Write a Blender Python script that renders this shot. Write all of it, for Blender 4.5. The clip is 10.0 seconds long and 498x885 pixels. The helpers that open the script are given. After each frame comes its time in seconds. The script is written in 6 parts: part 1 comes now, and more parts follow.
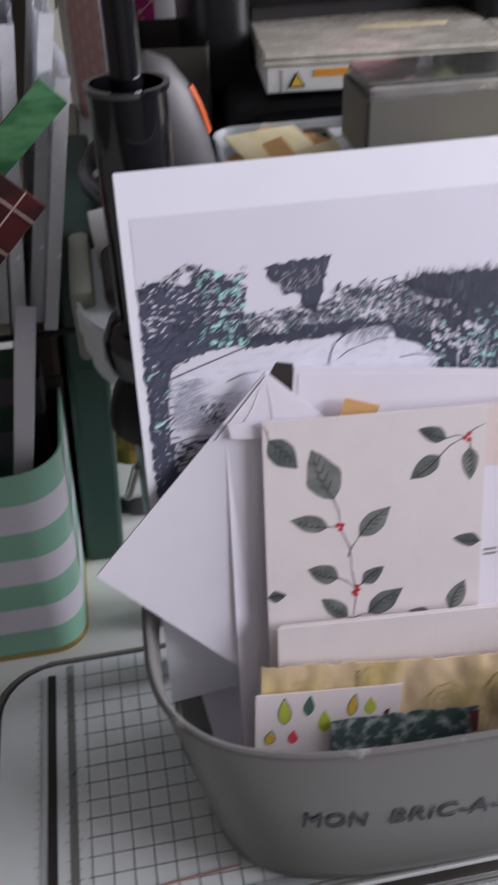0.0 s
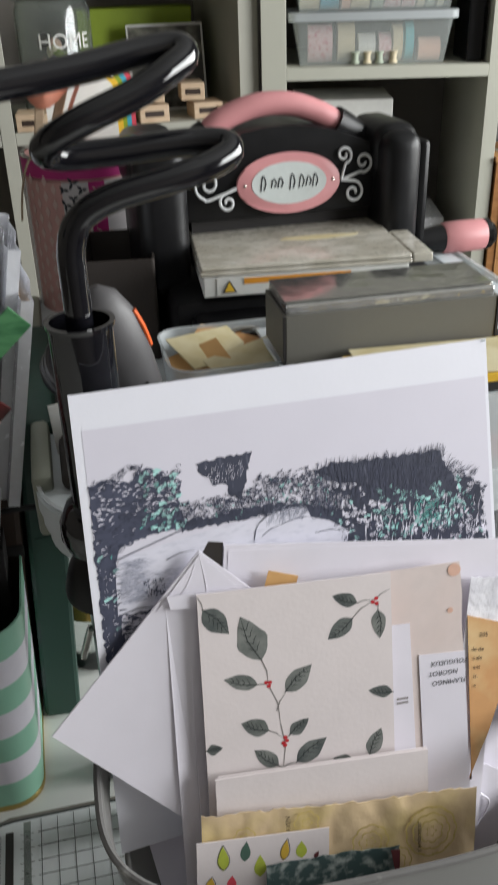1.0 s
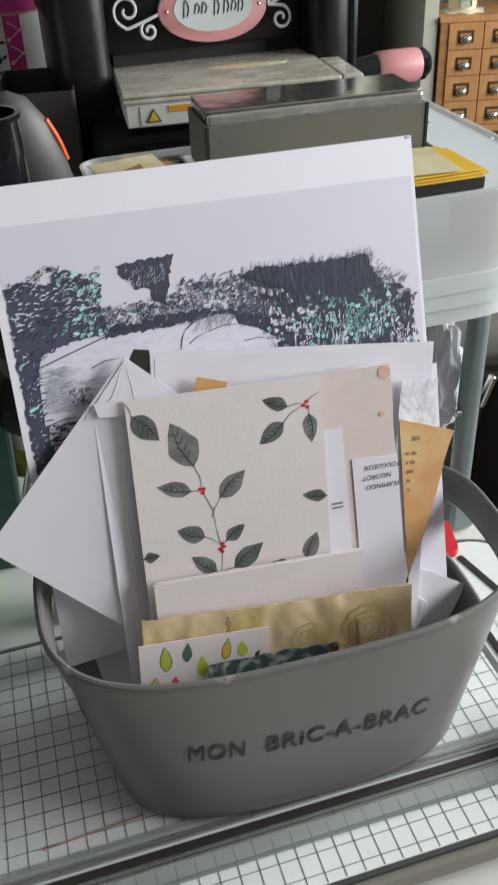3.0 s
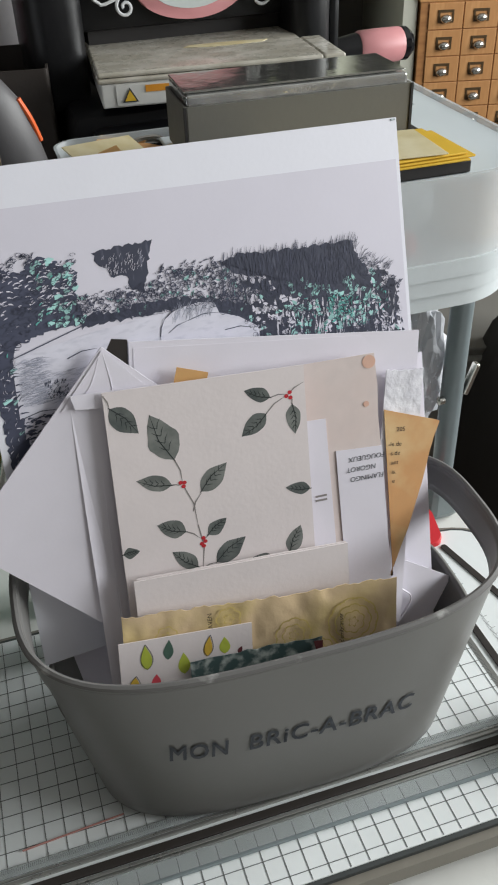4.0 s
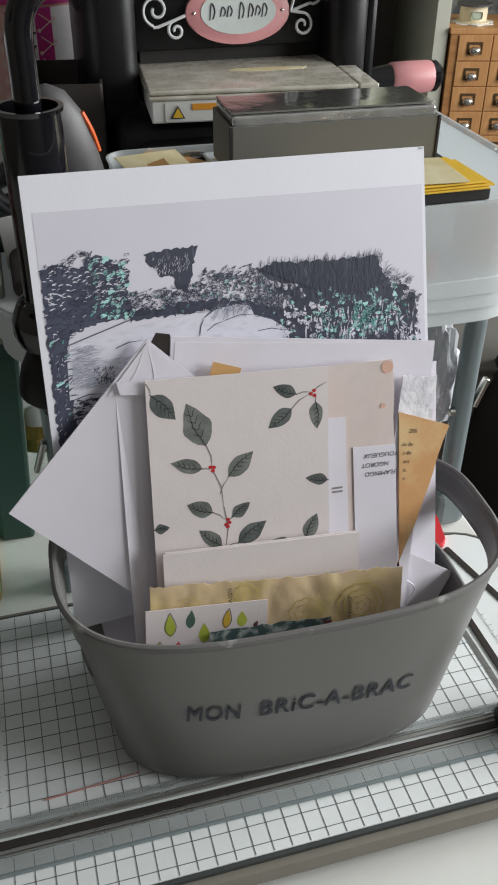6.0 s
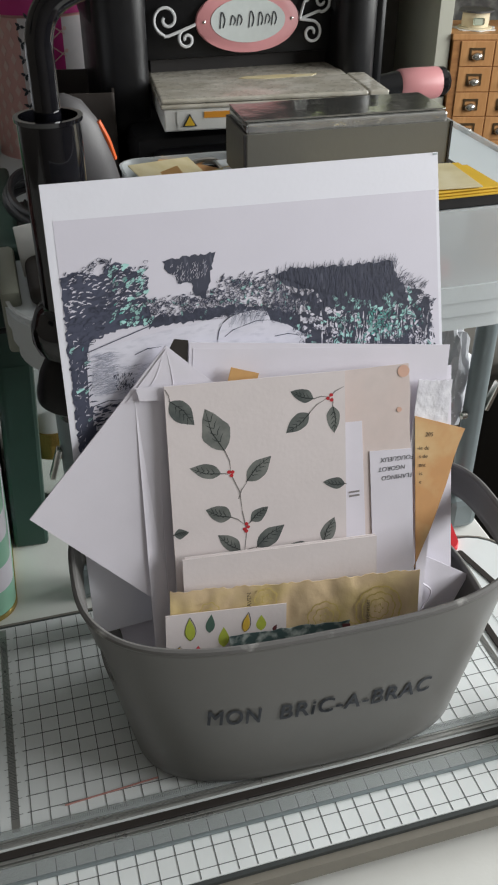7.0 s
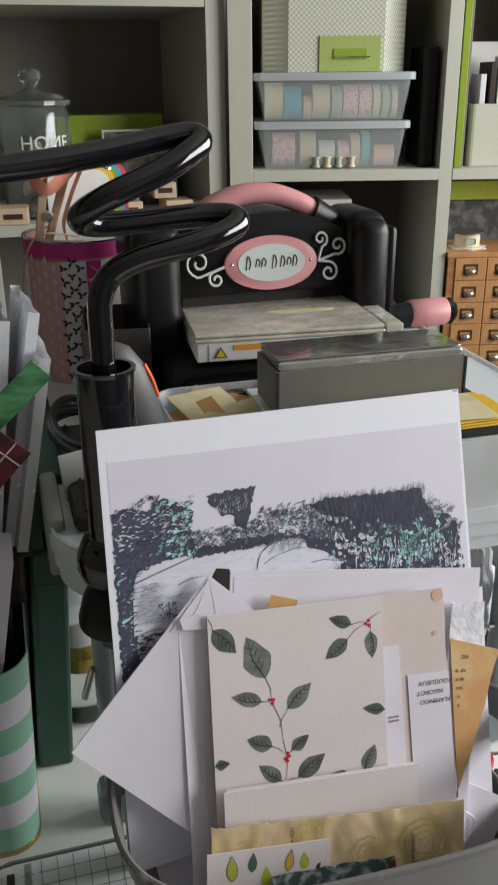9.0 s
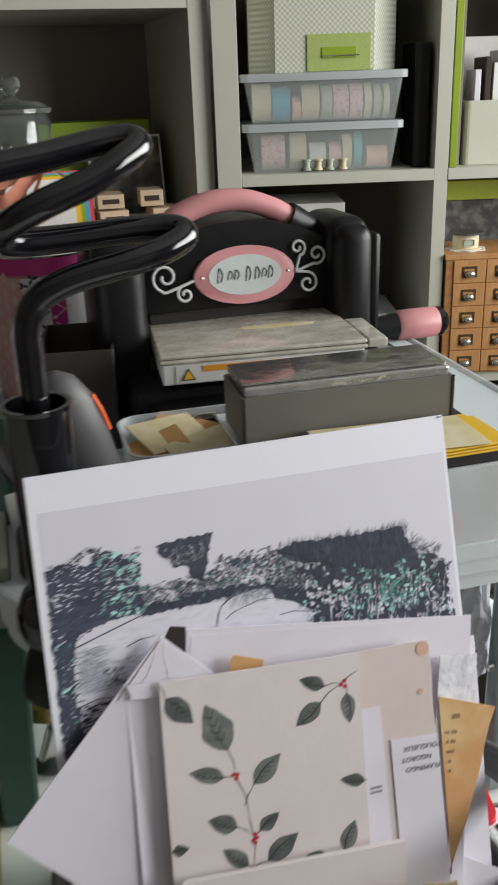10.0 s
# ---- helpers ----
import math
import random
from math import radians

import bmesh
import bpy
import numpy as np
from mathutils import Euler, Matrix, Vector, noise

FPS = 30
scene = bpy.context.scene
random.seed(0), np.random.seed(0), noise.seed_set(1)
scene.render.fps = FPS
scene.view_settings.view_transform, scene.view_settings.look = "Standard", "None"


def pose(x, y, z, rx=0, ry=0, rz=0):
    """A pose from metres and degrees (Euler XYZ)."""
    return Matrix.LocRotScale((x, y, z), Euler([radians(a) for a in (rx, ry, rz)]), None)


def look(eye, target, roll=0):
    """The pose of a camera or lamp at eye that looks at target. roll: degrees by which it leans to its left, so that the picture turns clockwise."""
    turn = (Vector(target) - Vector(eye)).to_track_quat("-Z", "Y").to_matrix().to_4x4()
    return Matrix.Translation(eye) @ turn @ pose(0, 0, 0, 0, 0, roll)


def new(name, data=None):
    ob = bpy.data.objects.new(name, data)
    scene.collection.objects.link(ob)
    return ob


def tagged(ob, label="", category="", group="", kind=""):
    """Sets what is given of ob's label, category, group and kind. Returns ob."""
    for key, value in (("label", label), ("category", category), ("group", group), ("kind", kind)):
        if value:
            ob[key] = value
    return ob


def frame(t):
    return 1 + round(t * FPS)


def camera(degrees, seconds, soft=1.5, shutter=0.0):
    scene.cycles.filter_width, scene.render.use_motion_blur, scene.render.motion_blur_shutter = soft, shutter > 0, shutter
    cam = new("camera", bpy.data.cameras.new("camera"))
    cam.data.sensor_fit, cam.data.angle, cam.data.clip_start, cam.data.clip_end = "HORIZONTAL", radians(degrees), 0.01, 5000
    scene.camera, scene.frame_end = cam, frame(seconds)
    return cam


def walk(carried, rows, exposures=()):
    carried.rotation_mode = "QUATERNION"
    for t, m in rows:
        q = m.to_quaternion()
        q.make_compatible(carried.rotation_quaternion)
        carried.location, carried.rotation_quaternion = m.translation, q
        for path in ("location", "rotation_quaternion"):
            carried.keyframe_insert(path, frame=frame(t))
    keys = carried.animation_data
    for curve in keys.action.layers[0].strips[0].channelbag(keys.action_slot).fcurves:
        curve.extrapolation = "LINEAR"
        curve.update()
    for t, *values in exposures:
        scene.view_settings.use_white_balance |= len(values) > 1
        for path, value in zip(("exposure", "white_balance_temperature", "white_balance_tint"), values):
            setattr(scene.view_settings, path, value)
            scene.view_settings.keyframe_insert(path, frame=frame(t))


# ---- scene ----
cam = camera(31.9, 10.0, 1.9, 0.5)
PATH = [
    (0, (0.039, -0.226, 0.416), (0.29, 1.34, -0.802), -2.3),
    (0.5, (0.043, -0.247, 0.435), (0.426, 1.396, -0.639), -0.7),
    (1, (0.046, -0.268, 0.466), (0.421, 1.443, -0.499), -1.8),
    (1.5, (0.044, -0.293, 0.475), (0.427, 1.476, -0.377), -2.4),
    (2, (0.053, -0.296, 0.451), (0.532, 1.434, -0.431), -1.6),
    (2.5, (0.056, -0.291, 0.425), (0.519, 1.351, -0.618), -2.6),
    (3, (0.055, -0.293, 0.42), (0.479, 1.295, -0.719), -3.0),
    (3.2, (0.059, -0.29, 0.421), (0.466, 1.285, -0.743), -3.4),
    (4.3, (0.053, -0.281, 0.414), (0.543, 1.264, -0.758), -1.5),
    (4.5, (0.049, -0.285, 0.412), (0.544, 1.264, -0.752), -1.0),
    (5, (0.043, -0.294, 0.42), (0.523, 1.269, -0.731), -0.4),
    (5.5, (0.037, -0.313, 0.428), (0.509, 1.258, -0.716), 0.8),
    (5.7, (0.037, -0.316, 0.431), (0.501, 1.256, -0.715), 0.8),
    (6.8, (0.034, -0.315, 0.431), (0.467, 1.266, -0.717), -0.1),
    (7, (0.028, -0.316, 0.432), (0.479, 1.267, -0.704), 0.0),
    (7.5, (0.031, -0.317, 0.434), (0.471, 1.278, -0.689), -1.3),
    (8, (0.019, -0.318, 0.447), (0.491, 1.373, -0.511), -1.4),
    (8.5, (0.014, -0.319, 0.455), (0.505, 1.425, -0.391), -1.0),
    (9, (0.009, -0.315, 0.461), (0.51, 1.462, -0.309), -0.6),
    (9.5, (0.007, -0.309, 0.463), (0.508, 1.475, -0.288), -0.9),
    (10, (0.048, -0.27, 0.456), (0.53, 1.516, -0.305), -2.1),
]
EXPOSURES = [(0, 0.02, 6180, 20), (0.5, 0.07, 6250, 13), (1, 0.12, 6450, 9), (2, 0.18, 6440, 8), (2.5, 0.08, 6430, 8), (3, 0.02, 6430, 8), (4.5, -0.1, 6430, 8), (7, -0.12, 6500, 9), (8, -0.12, 6550, 9), (10, -0.12, 6550, 9)]
walk(cam, [(t, look(eye, target, roll)) for t, eye, target, roll in PATH], EXPOSURES)

# ---- light ----
world = bpy.data.worlds.new("sky")
scene.world = world
world.use_nodes = True
wn = world.node_tree.nodes
sky = wn.new("ShaderNodeTexSky")
sky.sky_type, sky.sun_disc = "NISHITA", False
sky.sun_elevation, sky.sun_rotation = radians(40), radians(90)
world.node_tree.links.new(sky.outputs[0], wn["Background"].inputs[0])
wn["Background"].inputs[1].default_value = 0.1


def window_light(name, place, turn, wide, high, watts, colour):
    lamp = bpy.data.lights.new(name, "AREA")
    lamp.shape, lamp.size, lamp.size_y, lamp.energy, lamp.color = "RECTANGLE", wide, high, watts, colour
    ob = new(name, lamp)
    ob.matrix_world = pose(*place, *turn)
    return ob


# daylight through the window in the east wall
window_light("window_daylight", (1.745, -0.3, 0.72), (0, 90, 0), 0.9, 1.9, 71, (0.992, 0.998, 0.99))


# ---- materials ----
def mat(name, colour, rough=0.6, metal=0.0, vary=0.08, scale=60.0, bump=0.1, bump_scale=400.0, coat=0.0,
        trans=0.0, ior=1.45, alpha=1.0, island=0.0, spec=0.5, bump_dist=0.0006):
    m = bpy.data.materials.new(name)
    m.use_nodes = True
    nt, lk = m.node_tree.nodes, m.node_tree.links
    b = nt["Principled BSDF"]
    b.inputs["Roughness"].default_value, b.inputs["Metallic"].default_value = rough, metal
    b.inputs["Coat Weight"].default_value, b.inputs["Transmission Weight"].default_value = coat, trans
    b.inputs["IOR"].default_value, b.inputs["Alpha"].default_value = ior, alpha
    b.inputs["Specular IOR Level"].default_value = spec
    co = nt.new("ShaderNodeTexCoord")
    big, small = nt.new("ShaderNodeTexNoise"), nt.new("ShaderNodeTexNoise")
    big.inputs["Scale"].default_value, small.inputs["Scale"].default_value = scale * 0.25, scale * 2.2
    big.inputs["Detail"].default_value = small.inputs["Detail"].default_value = 5
    lk.new(co.outputs["Object"], big.inputs["Vector"])
    lk.new(co.outputs["Object"], small.inputs["Vector"])
    mix = nt.new("ShaderNodeMath")
    mix.operation = "ADD"
    lk.new(big.outputs[0], mix.inputs[0])
    lk.new(small.outputs[0], mix.inputs[1])
    hsv = nt.new("ShaderNodeHueSaturation")
    hsv.inputs["Color"].default_value = (*colour, 1)
    rng = nt.new("ShaderNodeMapRange")
    rng.inputs["From Min"].default_value, rng.inputs["From Max"].default_value = 0.5, 1.5
    rng.inputs["To Min"].default_value, rng.inputs["To Max"].default_value = 1 - vary, 1 + vary
    lk.new(mix.outputs[0], rng.inputs["Value"])
    value = rng.outputs[0]
    if island:
        geo = nt.new("ShaderNodeNewGeometry")
        r2 = nt.new("ShaderNodeMapRange")
        r2.inputs["To Min"].default_value, r2.inputs["To Max"].default_value = 1 - island, 1 + island
        lk.new(geo.outputs["Random Per Island"], r2.inputs["Value"])
        mul = nt.new("ShaderNodeMath")
        mul.operation = "MULTIPLY"
        lk.new(value, mul.inputs[0])
        lk.new(r2.outputs[0], mul.inputs[1])
        value = mul.outputs[0]
    lk.new(value, hsv.inputs["Value"])
    lk.new(hsv.outputs[0], b.inputs["Base Color"])
    rr = nt.new("ShaderNodeMapRange")
    rr.inputs["To Min"].default_value, rr.inputs["To Max"].default_value = max(0.02, rough - 0.08), min(1, rough + 0.08)
    lk.new(small.outputs[0], rr.inputs["Value"])
    lk.new(rr.outputs[0], b.inputs["Roughness"])
    if bump:
        fine = nt.new("ShaderNodeTexNoise")
        fine.inputs["Scale"].default_value, fine.inputs["Detail"].default_value = bump_scale, 4
        lk.new(co.outputs["Object"], fine.inputs["Vector"])
        bp = nt.new("ShaderNodeBump")
        bp.inputs["Strength"].default_value, bp.inputs["Distance"].default_value = bump, bump_dist
        lk.new(fine.outputs[0], bp.inputs["Height"])
        lk.new(bp.outputs[0], b.inputs["Normal"])
    return m


def blend_mat(name, base, other, scale, low, high, rough=0.6, stretch=(1, 1, 1), bump=0.1, kind="NOISE", bump_dist=0.0006, coat=0.0):
    """Two colours mixed by one texture, sharp or soft by low and high."""
    m = mat(name, base, rough, bump=0, coat=coat)
    nt, lk = m.node_tree.nodes, m.node_tree.links
    b = nt["Principled BSDF"]
    first = b.inputs["Base Color"].links[0].from_socket
    co, mp = nt.new("ShaderNodeTexCoord"), nt.new("ShaderNodeMapping")
    mp.inputs["Scale"].default_value = stretch
    lk.new(co.outputs["Object"], mp.inputs["Vector"])
    tex = nt.new("ShaderNodeTexNoise" if kind == "NOISE" else "ShaderNodeTexVoronoi")
    tex.inputs["Scale"].default_value = scale
    if kind == "NOISE":
        tex.inputs["Detail"].default_value = 6
    lk.new(mp.outputs[0], tex.inputs["Vector"])
    rg = nt.new("ShaderNodeMapRange")
    rg.inputs["From Min"].default_value, rg.inputs["From Max"].default_value = low, high
    lk.new(tex.outputs[0], rg.inputs["Value"])
    mx = nt.new("ShaderNodeMix")
    mx.data_type = "RGBA"
    lk.new(rg.outputs[0], mx.inputs[0])
    lk.new(first, mx.inputs[6])
    mx.inputs[7].default_value = (*other, 1)
    lk.new(mx.outputs[2], b.inputs["Base Color"])
    if bump:
        bp = nt.new("ShaderNodeBump")
        bp.inputs["Strength"].default_value, bp.inputs["Distance"].default_value = bump, bump_dist
        lk.new(tex.outputs[0], bp.inputs["Height"])
        lk.new(bp.outputs[0], b.inputs["Normal"])
    return m


M = dict(
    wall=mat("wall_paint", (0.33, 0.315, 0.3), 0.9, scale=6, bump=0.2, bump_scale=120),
    wall_dark=mat("unseen_dark_wall", (0.17, 0.155, 0.14), 0.9, scale=6, bump=0.2, bump_scale=120),
    ceiling=mat("unseen_dark_ceiling", (0.36, 0.36, 0.35), 0.9, scale=6),
    floor=blend_mat("dark_wood_floor", (0.07, 0.05, 0.04), (0.12, 0.085, 0.06), 14, 0.4, 0.65, 0.5, (1, 8, 1)),
    desk=mat("desk_laminate", (0.7, 0.7, 0.67), 0.35, vary=0.04, scale=20),
    board=mat("board_plastic", (0.76, 0.79, 0.79), 0.32, vary=0.04, scale=40, bump=0.05),
    board_side=mat("board_taupe", (0.2, 0.185, 0.155), 0.55),
    edge=mat("board_dark_edge", (0.05, 0.055, 0.055), 0.5),
    line=mat("grid_ink", (0.13, 0.14, 0.14), 0.6),
    rail=mat("rail_alloy", (0.42, 0.42, 0.4), 0.3, 0.8, scale=90),
    rail_dark=mat("rail_dark", (0.035, 0.03, 0.027), 0.4),
    clear=mat("clear_plastic", (0.85, 0.88, 0.88), 0.12, trans=0.85, vary=0.02, bump=0.05, spec=0.6),
    red=mat("red_plastic", (0.6, 0.03, 0.04), 0.35),
    pinkline=mat("faded_red_line", (0.5, 0.25, 0.22), 0.5),
    taupe=mat("taupe_plastic", (0.2, 0.18, 0.15), 0.45),
    bucket=mat("grey_plastic", (0.15, 0.147, 0.14), 0.34, vary=0.06, scale=30, bump=0.03, bump_scale=500),
    ink=mat("printed_dark_ink", (0.03, 0.035, 0.045), 0.55),
    paper=mat("white_paper", (0.765, 0.735, 0.81), 0.75, vary=0.04, scale=25, bump=0.05, bump_scale=700),
    paper_warm=mat("watercolour_paper", (0.72, 0.655, 0.655), 0.85, vary=0.04, scale=40, bump=0.12, bump_scale=420, bump_dist=0.0006),
    paper_cool=mat("print_paper", (0.7, 0.7, 0.765), 0.6, vary=0.02, scale=20, bump=0.08),
    print_sky=mat("print_sky", (0.6, 0.58, 0.655), 0.55, vary=0.03, scale=14, bump=0.05),
    hedge_dense=blend_mat("hedge_dense_ink", (0.038, 0.042, 0.068), (0.24, 0.25, 0.33), 300, 0.58, 0.95, 0.55, (1, 0.2, 1), bump=0),
    navy=mat("navy_ink", (0.048, 0.053, 0.085), 0.55, vary=0.15, island=0.25),
    teal=mat("teal_ink", (0.08, 0.27, 0.25), 0.55, island=0.5),
    carwhite=blend_mat("pencil_white", (0.61, 0.6, 0.68), (0.48, 0.48, 0.56), 160, 0.5, 0.8, 0.6, (1, 3, 1), bump=0),
    leaf=blend_mat("leaf_watercolour", (0.115, 0.125, 0.118), (0.215, 0.225, 0.21), 110, 0.35, 0.7, 0.8, bump=0),
    leaf_dark=blend_mat("leaf_watercolour_dark", (0.07, 0.082, 0.08), (0.15, 0.162, 0.154), 110, 0.35, 0.7, 0.8, bump=0),
    stem=mat("stem_watercolour", (0.24, 0.22, 0.215), 0.8),
    vein=mat("leaf_vein", (0.022, 0.028, 0.028), 0.8),
    berry=mat("berry_red", (0.48, 0.02, 0.03), 0.6, vary=0.25, scale=300),
    gold=blend_mat("gold_tissue", (0.66, 0.5, 0.31), (0.6, 0.47, 0.2), 30, 0.5, 0.75, 0.4, bump=0.5, bump_dist=0.003),
    gold_ink=mat("olive_gold_print", (0.58, 0.45, 0.15), 0.45, vary=0.15, scale=120),
    pencil=mat("pencil_grey", (0.3, 0.31, 0.38), 0.6, island=0.3),
    sky_gap=mat("unprinted_gap", (0.62, 0.6, 0.68), 0.55, island=0.12),
    teal_pale=mat("pale_teal_wash", (0.3, 0.52, 0.5), 0.55, island=0.35),
    bronze=mat("dark_bronze", (0.13, 0.085, 0.045), 0.35, 0.6),
    haze=mat("milky_plastic", (0.8, 0.83, 0.84), 0.3, trans=0.2, alpha=0.55, vary=0.03, scale=12, bump=0),
    lid=mat("pale_blue_plastic", (0.68, 0.74, 0.77), 0.35, vary=0.03, scale=14, bump=0.06),
    kraft=blend_mat("tea_stained_page", (0.58, 0.31, 0.13), (0.7, 0.54, 0.29), 26, 0.5, 0.75, 0.75, bump=0.2),
    peach=blend_mat("peach_card", (0.7, 0.605, 0.58), (0.68, 0.54, 0.5), 16, 0.5, 0.8, 0.75, bump=0.05),
    orange=mat("orange_card", (0.62, 0.36, 0.14), 0.7),
    salmon=mat("salmon_paint", (0.7, 0.44, 0.34), 0.7),
    strip=blend_mat("floral_strip", (0.05, 0.085, 0.085), (0.38, 0.42, 0.4), 170, 0.5, 0.68, 0.6, bump=0.1),
    maroon=mat("maroon_print", (0.12, 0.03, 0.035), 0.6),
    lime=mat("lime_paint", (0.42, 0.48, 0.06), 0.7, vary=0.15, scale=200),
    dgreen=mat("dark_green_paint", (0.07, 0.13, 0.1), 0.7, vary=0.2, scale=200),
    ochre=mat("ochre_paint", (0.62, 0.4, 0.05), 0.7, vary=0.15, scale=200),
    rose=mat("rose_paint", (0.66, 0.07, 0.1), 0.7),
    frost=mat("frosted_plastic", (0.78, 0.83, 0.85), 0.35, alpha=0.5, vary=0.03, scale=12, bump=0.1),
    clearbox=mat("clear_box_plastic", (0.6, 0.64, 0.62), 0.25, alpha=0.24, vary=0.03, scale=12, bump=0.05),
    tray=mat("tray_grey_white", (0.6, 0.64, 0.65), 0.4, vary=0.04),
    tube=mat("tube_grey", (0.23, 0.27, 0.28), 0.35, 0.3),
    black=mat("black_plastic", (0.008, 0.008, 0.009), 0.38, spec=0.35, vary=0.2, bump=0.1),
    black_gloss=mat("black_enamel", (0.006, 0.006, 0.008), 0.1, vary=0.2, bump=0.03, coat=0.6),
    black_matt=mat("black_card", (0.02, 0.018, 0.018), 0.7),
    pink=mat("pink_plastic", (0.6, 0.265, 0.275), 0.4, vary=0.05),
    badge=mat("badge_grey", (0.55, 0.59, 0.58), 0.45),
    silverline=mat("silver_paint", (0.62, 0.63, 0.64), 0.4, 0.1),
    grey_card=mat("grey_cardboard", (0.15, 0.145, 0.125), 0.6, vary=0.04, scale=80),
    mirror=mat("mirror_film", (0.5, 0.5, 0.47), 0.1, 0.9, vary=0.04, bump=0.15, bump_scale=40, bump_dist=0.002),
    shade_grey=mat("shaded_white_paint", (0.16, 0.155, 0.14), 0.7),
    foil=blend_mat("silver_foil", (0.6, 0.6, 0.58), (0.72, 0.72, 0.7), 60, 0.4, 0.7, 0.15, bump=0.8, bump_dist=0.002),
    plate=blend_mat("worn_acrylic", (0.46, 0.43, 0.36), (0.63, 0.6, 0.53), 42, 0.42, 0.66, 0.28, (1, 2.2, 1), bump=0.2, coat=0.4),
    label=mat("white_label", (0.68, 0.68, 0.65), 0.5),
    amber=mat("amber_label", (0.72, 0.3, 0.03), 0.5),
    yellow=mat("yellow_envelope", (0.72, 0.45, 0.03), 0.6, vary=0.08),
    pale_yellow=blend_mat("pale_yellow_paper", (0.62, 0.53, 0.3), (0.7, 0.63, 0.42), 60, 0.4, 0.7, 0.6),
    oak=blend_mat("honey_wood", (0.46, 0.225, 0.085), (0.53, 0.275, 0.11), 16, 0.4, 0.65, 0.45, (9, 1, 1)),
    oak2=blend_mat("honey_wood_shaded", (0.3, 0.13, 0.045), (0.42, 0.2, 0.07), 16, 0.4, 0.65, 0.5, (1, 1, 6)),
    pale_wood=blend_mat("pale_wood", (0.5, 0.36, 0.24), (0.6, 0.46, 0.32), 30, 0.4, 0.65, 0.6, (1, 1, 6)),
    steel=mat("polished_steel", (0.62, 0.6, 0.56), 0.2, 0.95),
    brass=mat("brass", (0.4, 0.27, 0.08), 0.25, 0.9),
    shelf=mat("shelf_white", (0.52, 0.52, 0.445), 0.45, vary=0.03, scale=10),
    shelf_back=mat("shaded_shelf_inside", (0.2, 0.183, 0.165), 0.8, vary=0.05, scale=8),
    unit2=mat("grey_shelf", (0.4, 0.395, 0.34), 0.5, vary=0.04, scale=10),
    green=mat("lime_board", (0.25, 0.34, 0.02), 0.5),
    green2=blend_mat("lime_pattern", (0.28, 0.36, 0.06), (0.36, 0.43, 0.13), 220, 0.1, 0.35, 0.6, kind="VORONOI"),
    glass=mat("jar_glass", (0.8, 0.85, 0.83), 0.06, trans=0.95, vary=0.01, bump=0),
    mint=mat("mint_enamel", (0.26, 0.5, 0.37), 0.35, vary=0.04),
    stripe=mat("white_enamel", (0.68, 0.65, 0.72), 0.35, vary=0.04),
    goldrim=mat("gold_rim", (0.4, 0.3, 0.1), 0.35, 0.7),
    binder=mat("dark_green_binder", (0.026, 0.06, 0.046), 0.5),
    brown=mat("dark_brown_leather", (0.035, 0.02, 0.014), 0.6),
    washi_green=blend_mat("green_ribbed_card", (0.03, 0.13, 0.05), (0.08, 0.24, 0.1), 130, 0.45, 0.6, 0.6, (0.3, 3, 1)),
    tartan=blend_mat("tartan_card", (0.11, 0.015, 0.015), (0.04, 0.01, 0.01), 60, 0.45, 0.6, 0.7),
    magenta=mat("magenta_paper", (0.48, 0.03, 0.2), 0.5),
    lace=mat("pink_lozenge_paper", (0.64, 0.37, 0.34), 0.6),
    lozenge=mat("pale_lozenge", (0.68, 0.5, 0.46), 0.6),
    floral=mat("white_floral_paper", (0.68, 0.65, 0.66), 0.6),
    coral=mat("coral_ribbon", (0.75, 0.3, 0.2), 0.5, vary=0.2, alpha=0.8),
    mouse=mat("dark_grey_shell", (0.075, 0.072, 0.075), 0.5, vary=0.05),
    orange_strip=mat("orange_strip", (0.75, 0.13, 0.03), 0.4),
    teal_tape=mat("teal_tape", (0.1, 0.4, 0.44), 0.5, island=0.2),
    cream=mat("cream_tape", (0.62, 0.54, 0.38), 0.6, island=0.15),
    rosetape=blend_mat("rose_tape", (0.7, 0.5, 0.5), (0.58, 0.22, 0.28), 190, 0.55, 0.62, 0.6, bump=0),
    bluetape=mat("blue_tape", (0.06, 0.36, 0.5), 0.5),
    sage=mat("sage_tape", (0.4, 0.45, 0.36), 0.6),
    photo=blend_mat("dark_photo", (0.03, 0.03, 0.025), (0.2, 0.2, 0.16), 26, 0.45, 0.65, 0.3, bump=0),
    smoke=mat("shaded_tray_plastic", (0.25, 0.26, 0.21), 0.4, vary=0.05),
    pouch=mat("dark_brown_nylon", (0.035, 0.028, 0.024), 0.6, vary=0.15, bump=0.3),
    scuff=blend_mat("scuffed_grey_plastic", (0.142, 0.138, 0.134), (0.42, 0.42, 0.4), 70, 0.62, 0.74, 0.5, bump=0.1),
    string=mat("jute_string", (0.55, 0.45, 0.32), 0.9),
    cloth=blend_mat("dark_marbled", (0.08, 0.08, 0.08), (0.2, 0.2, 0.19), 40, 0.45, 0.6, 0.6),
    sleeve=mat("plastic_sleeve", (0.75, 0.76, 0.8), 0.25, vary=0.1, scale=90, trans=0.25, bump=0.4, bump_scale=60, bump_dist=0.003),
)

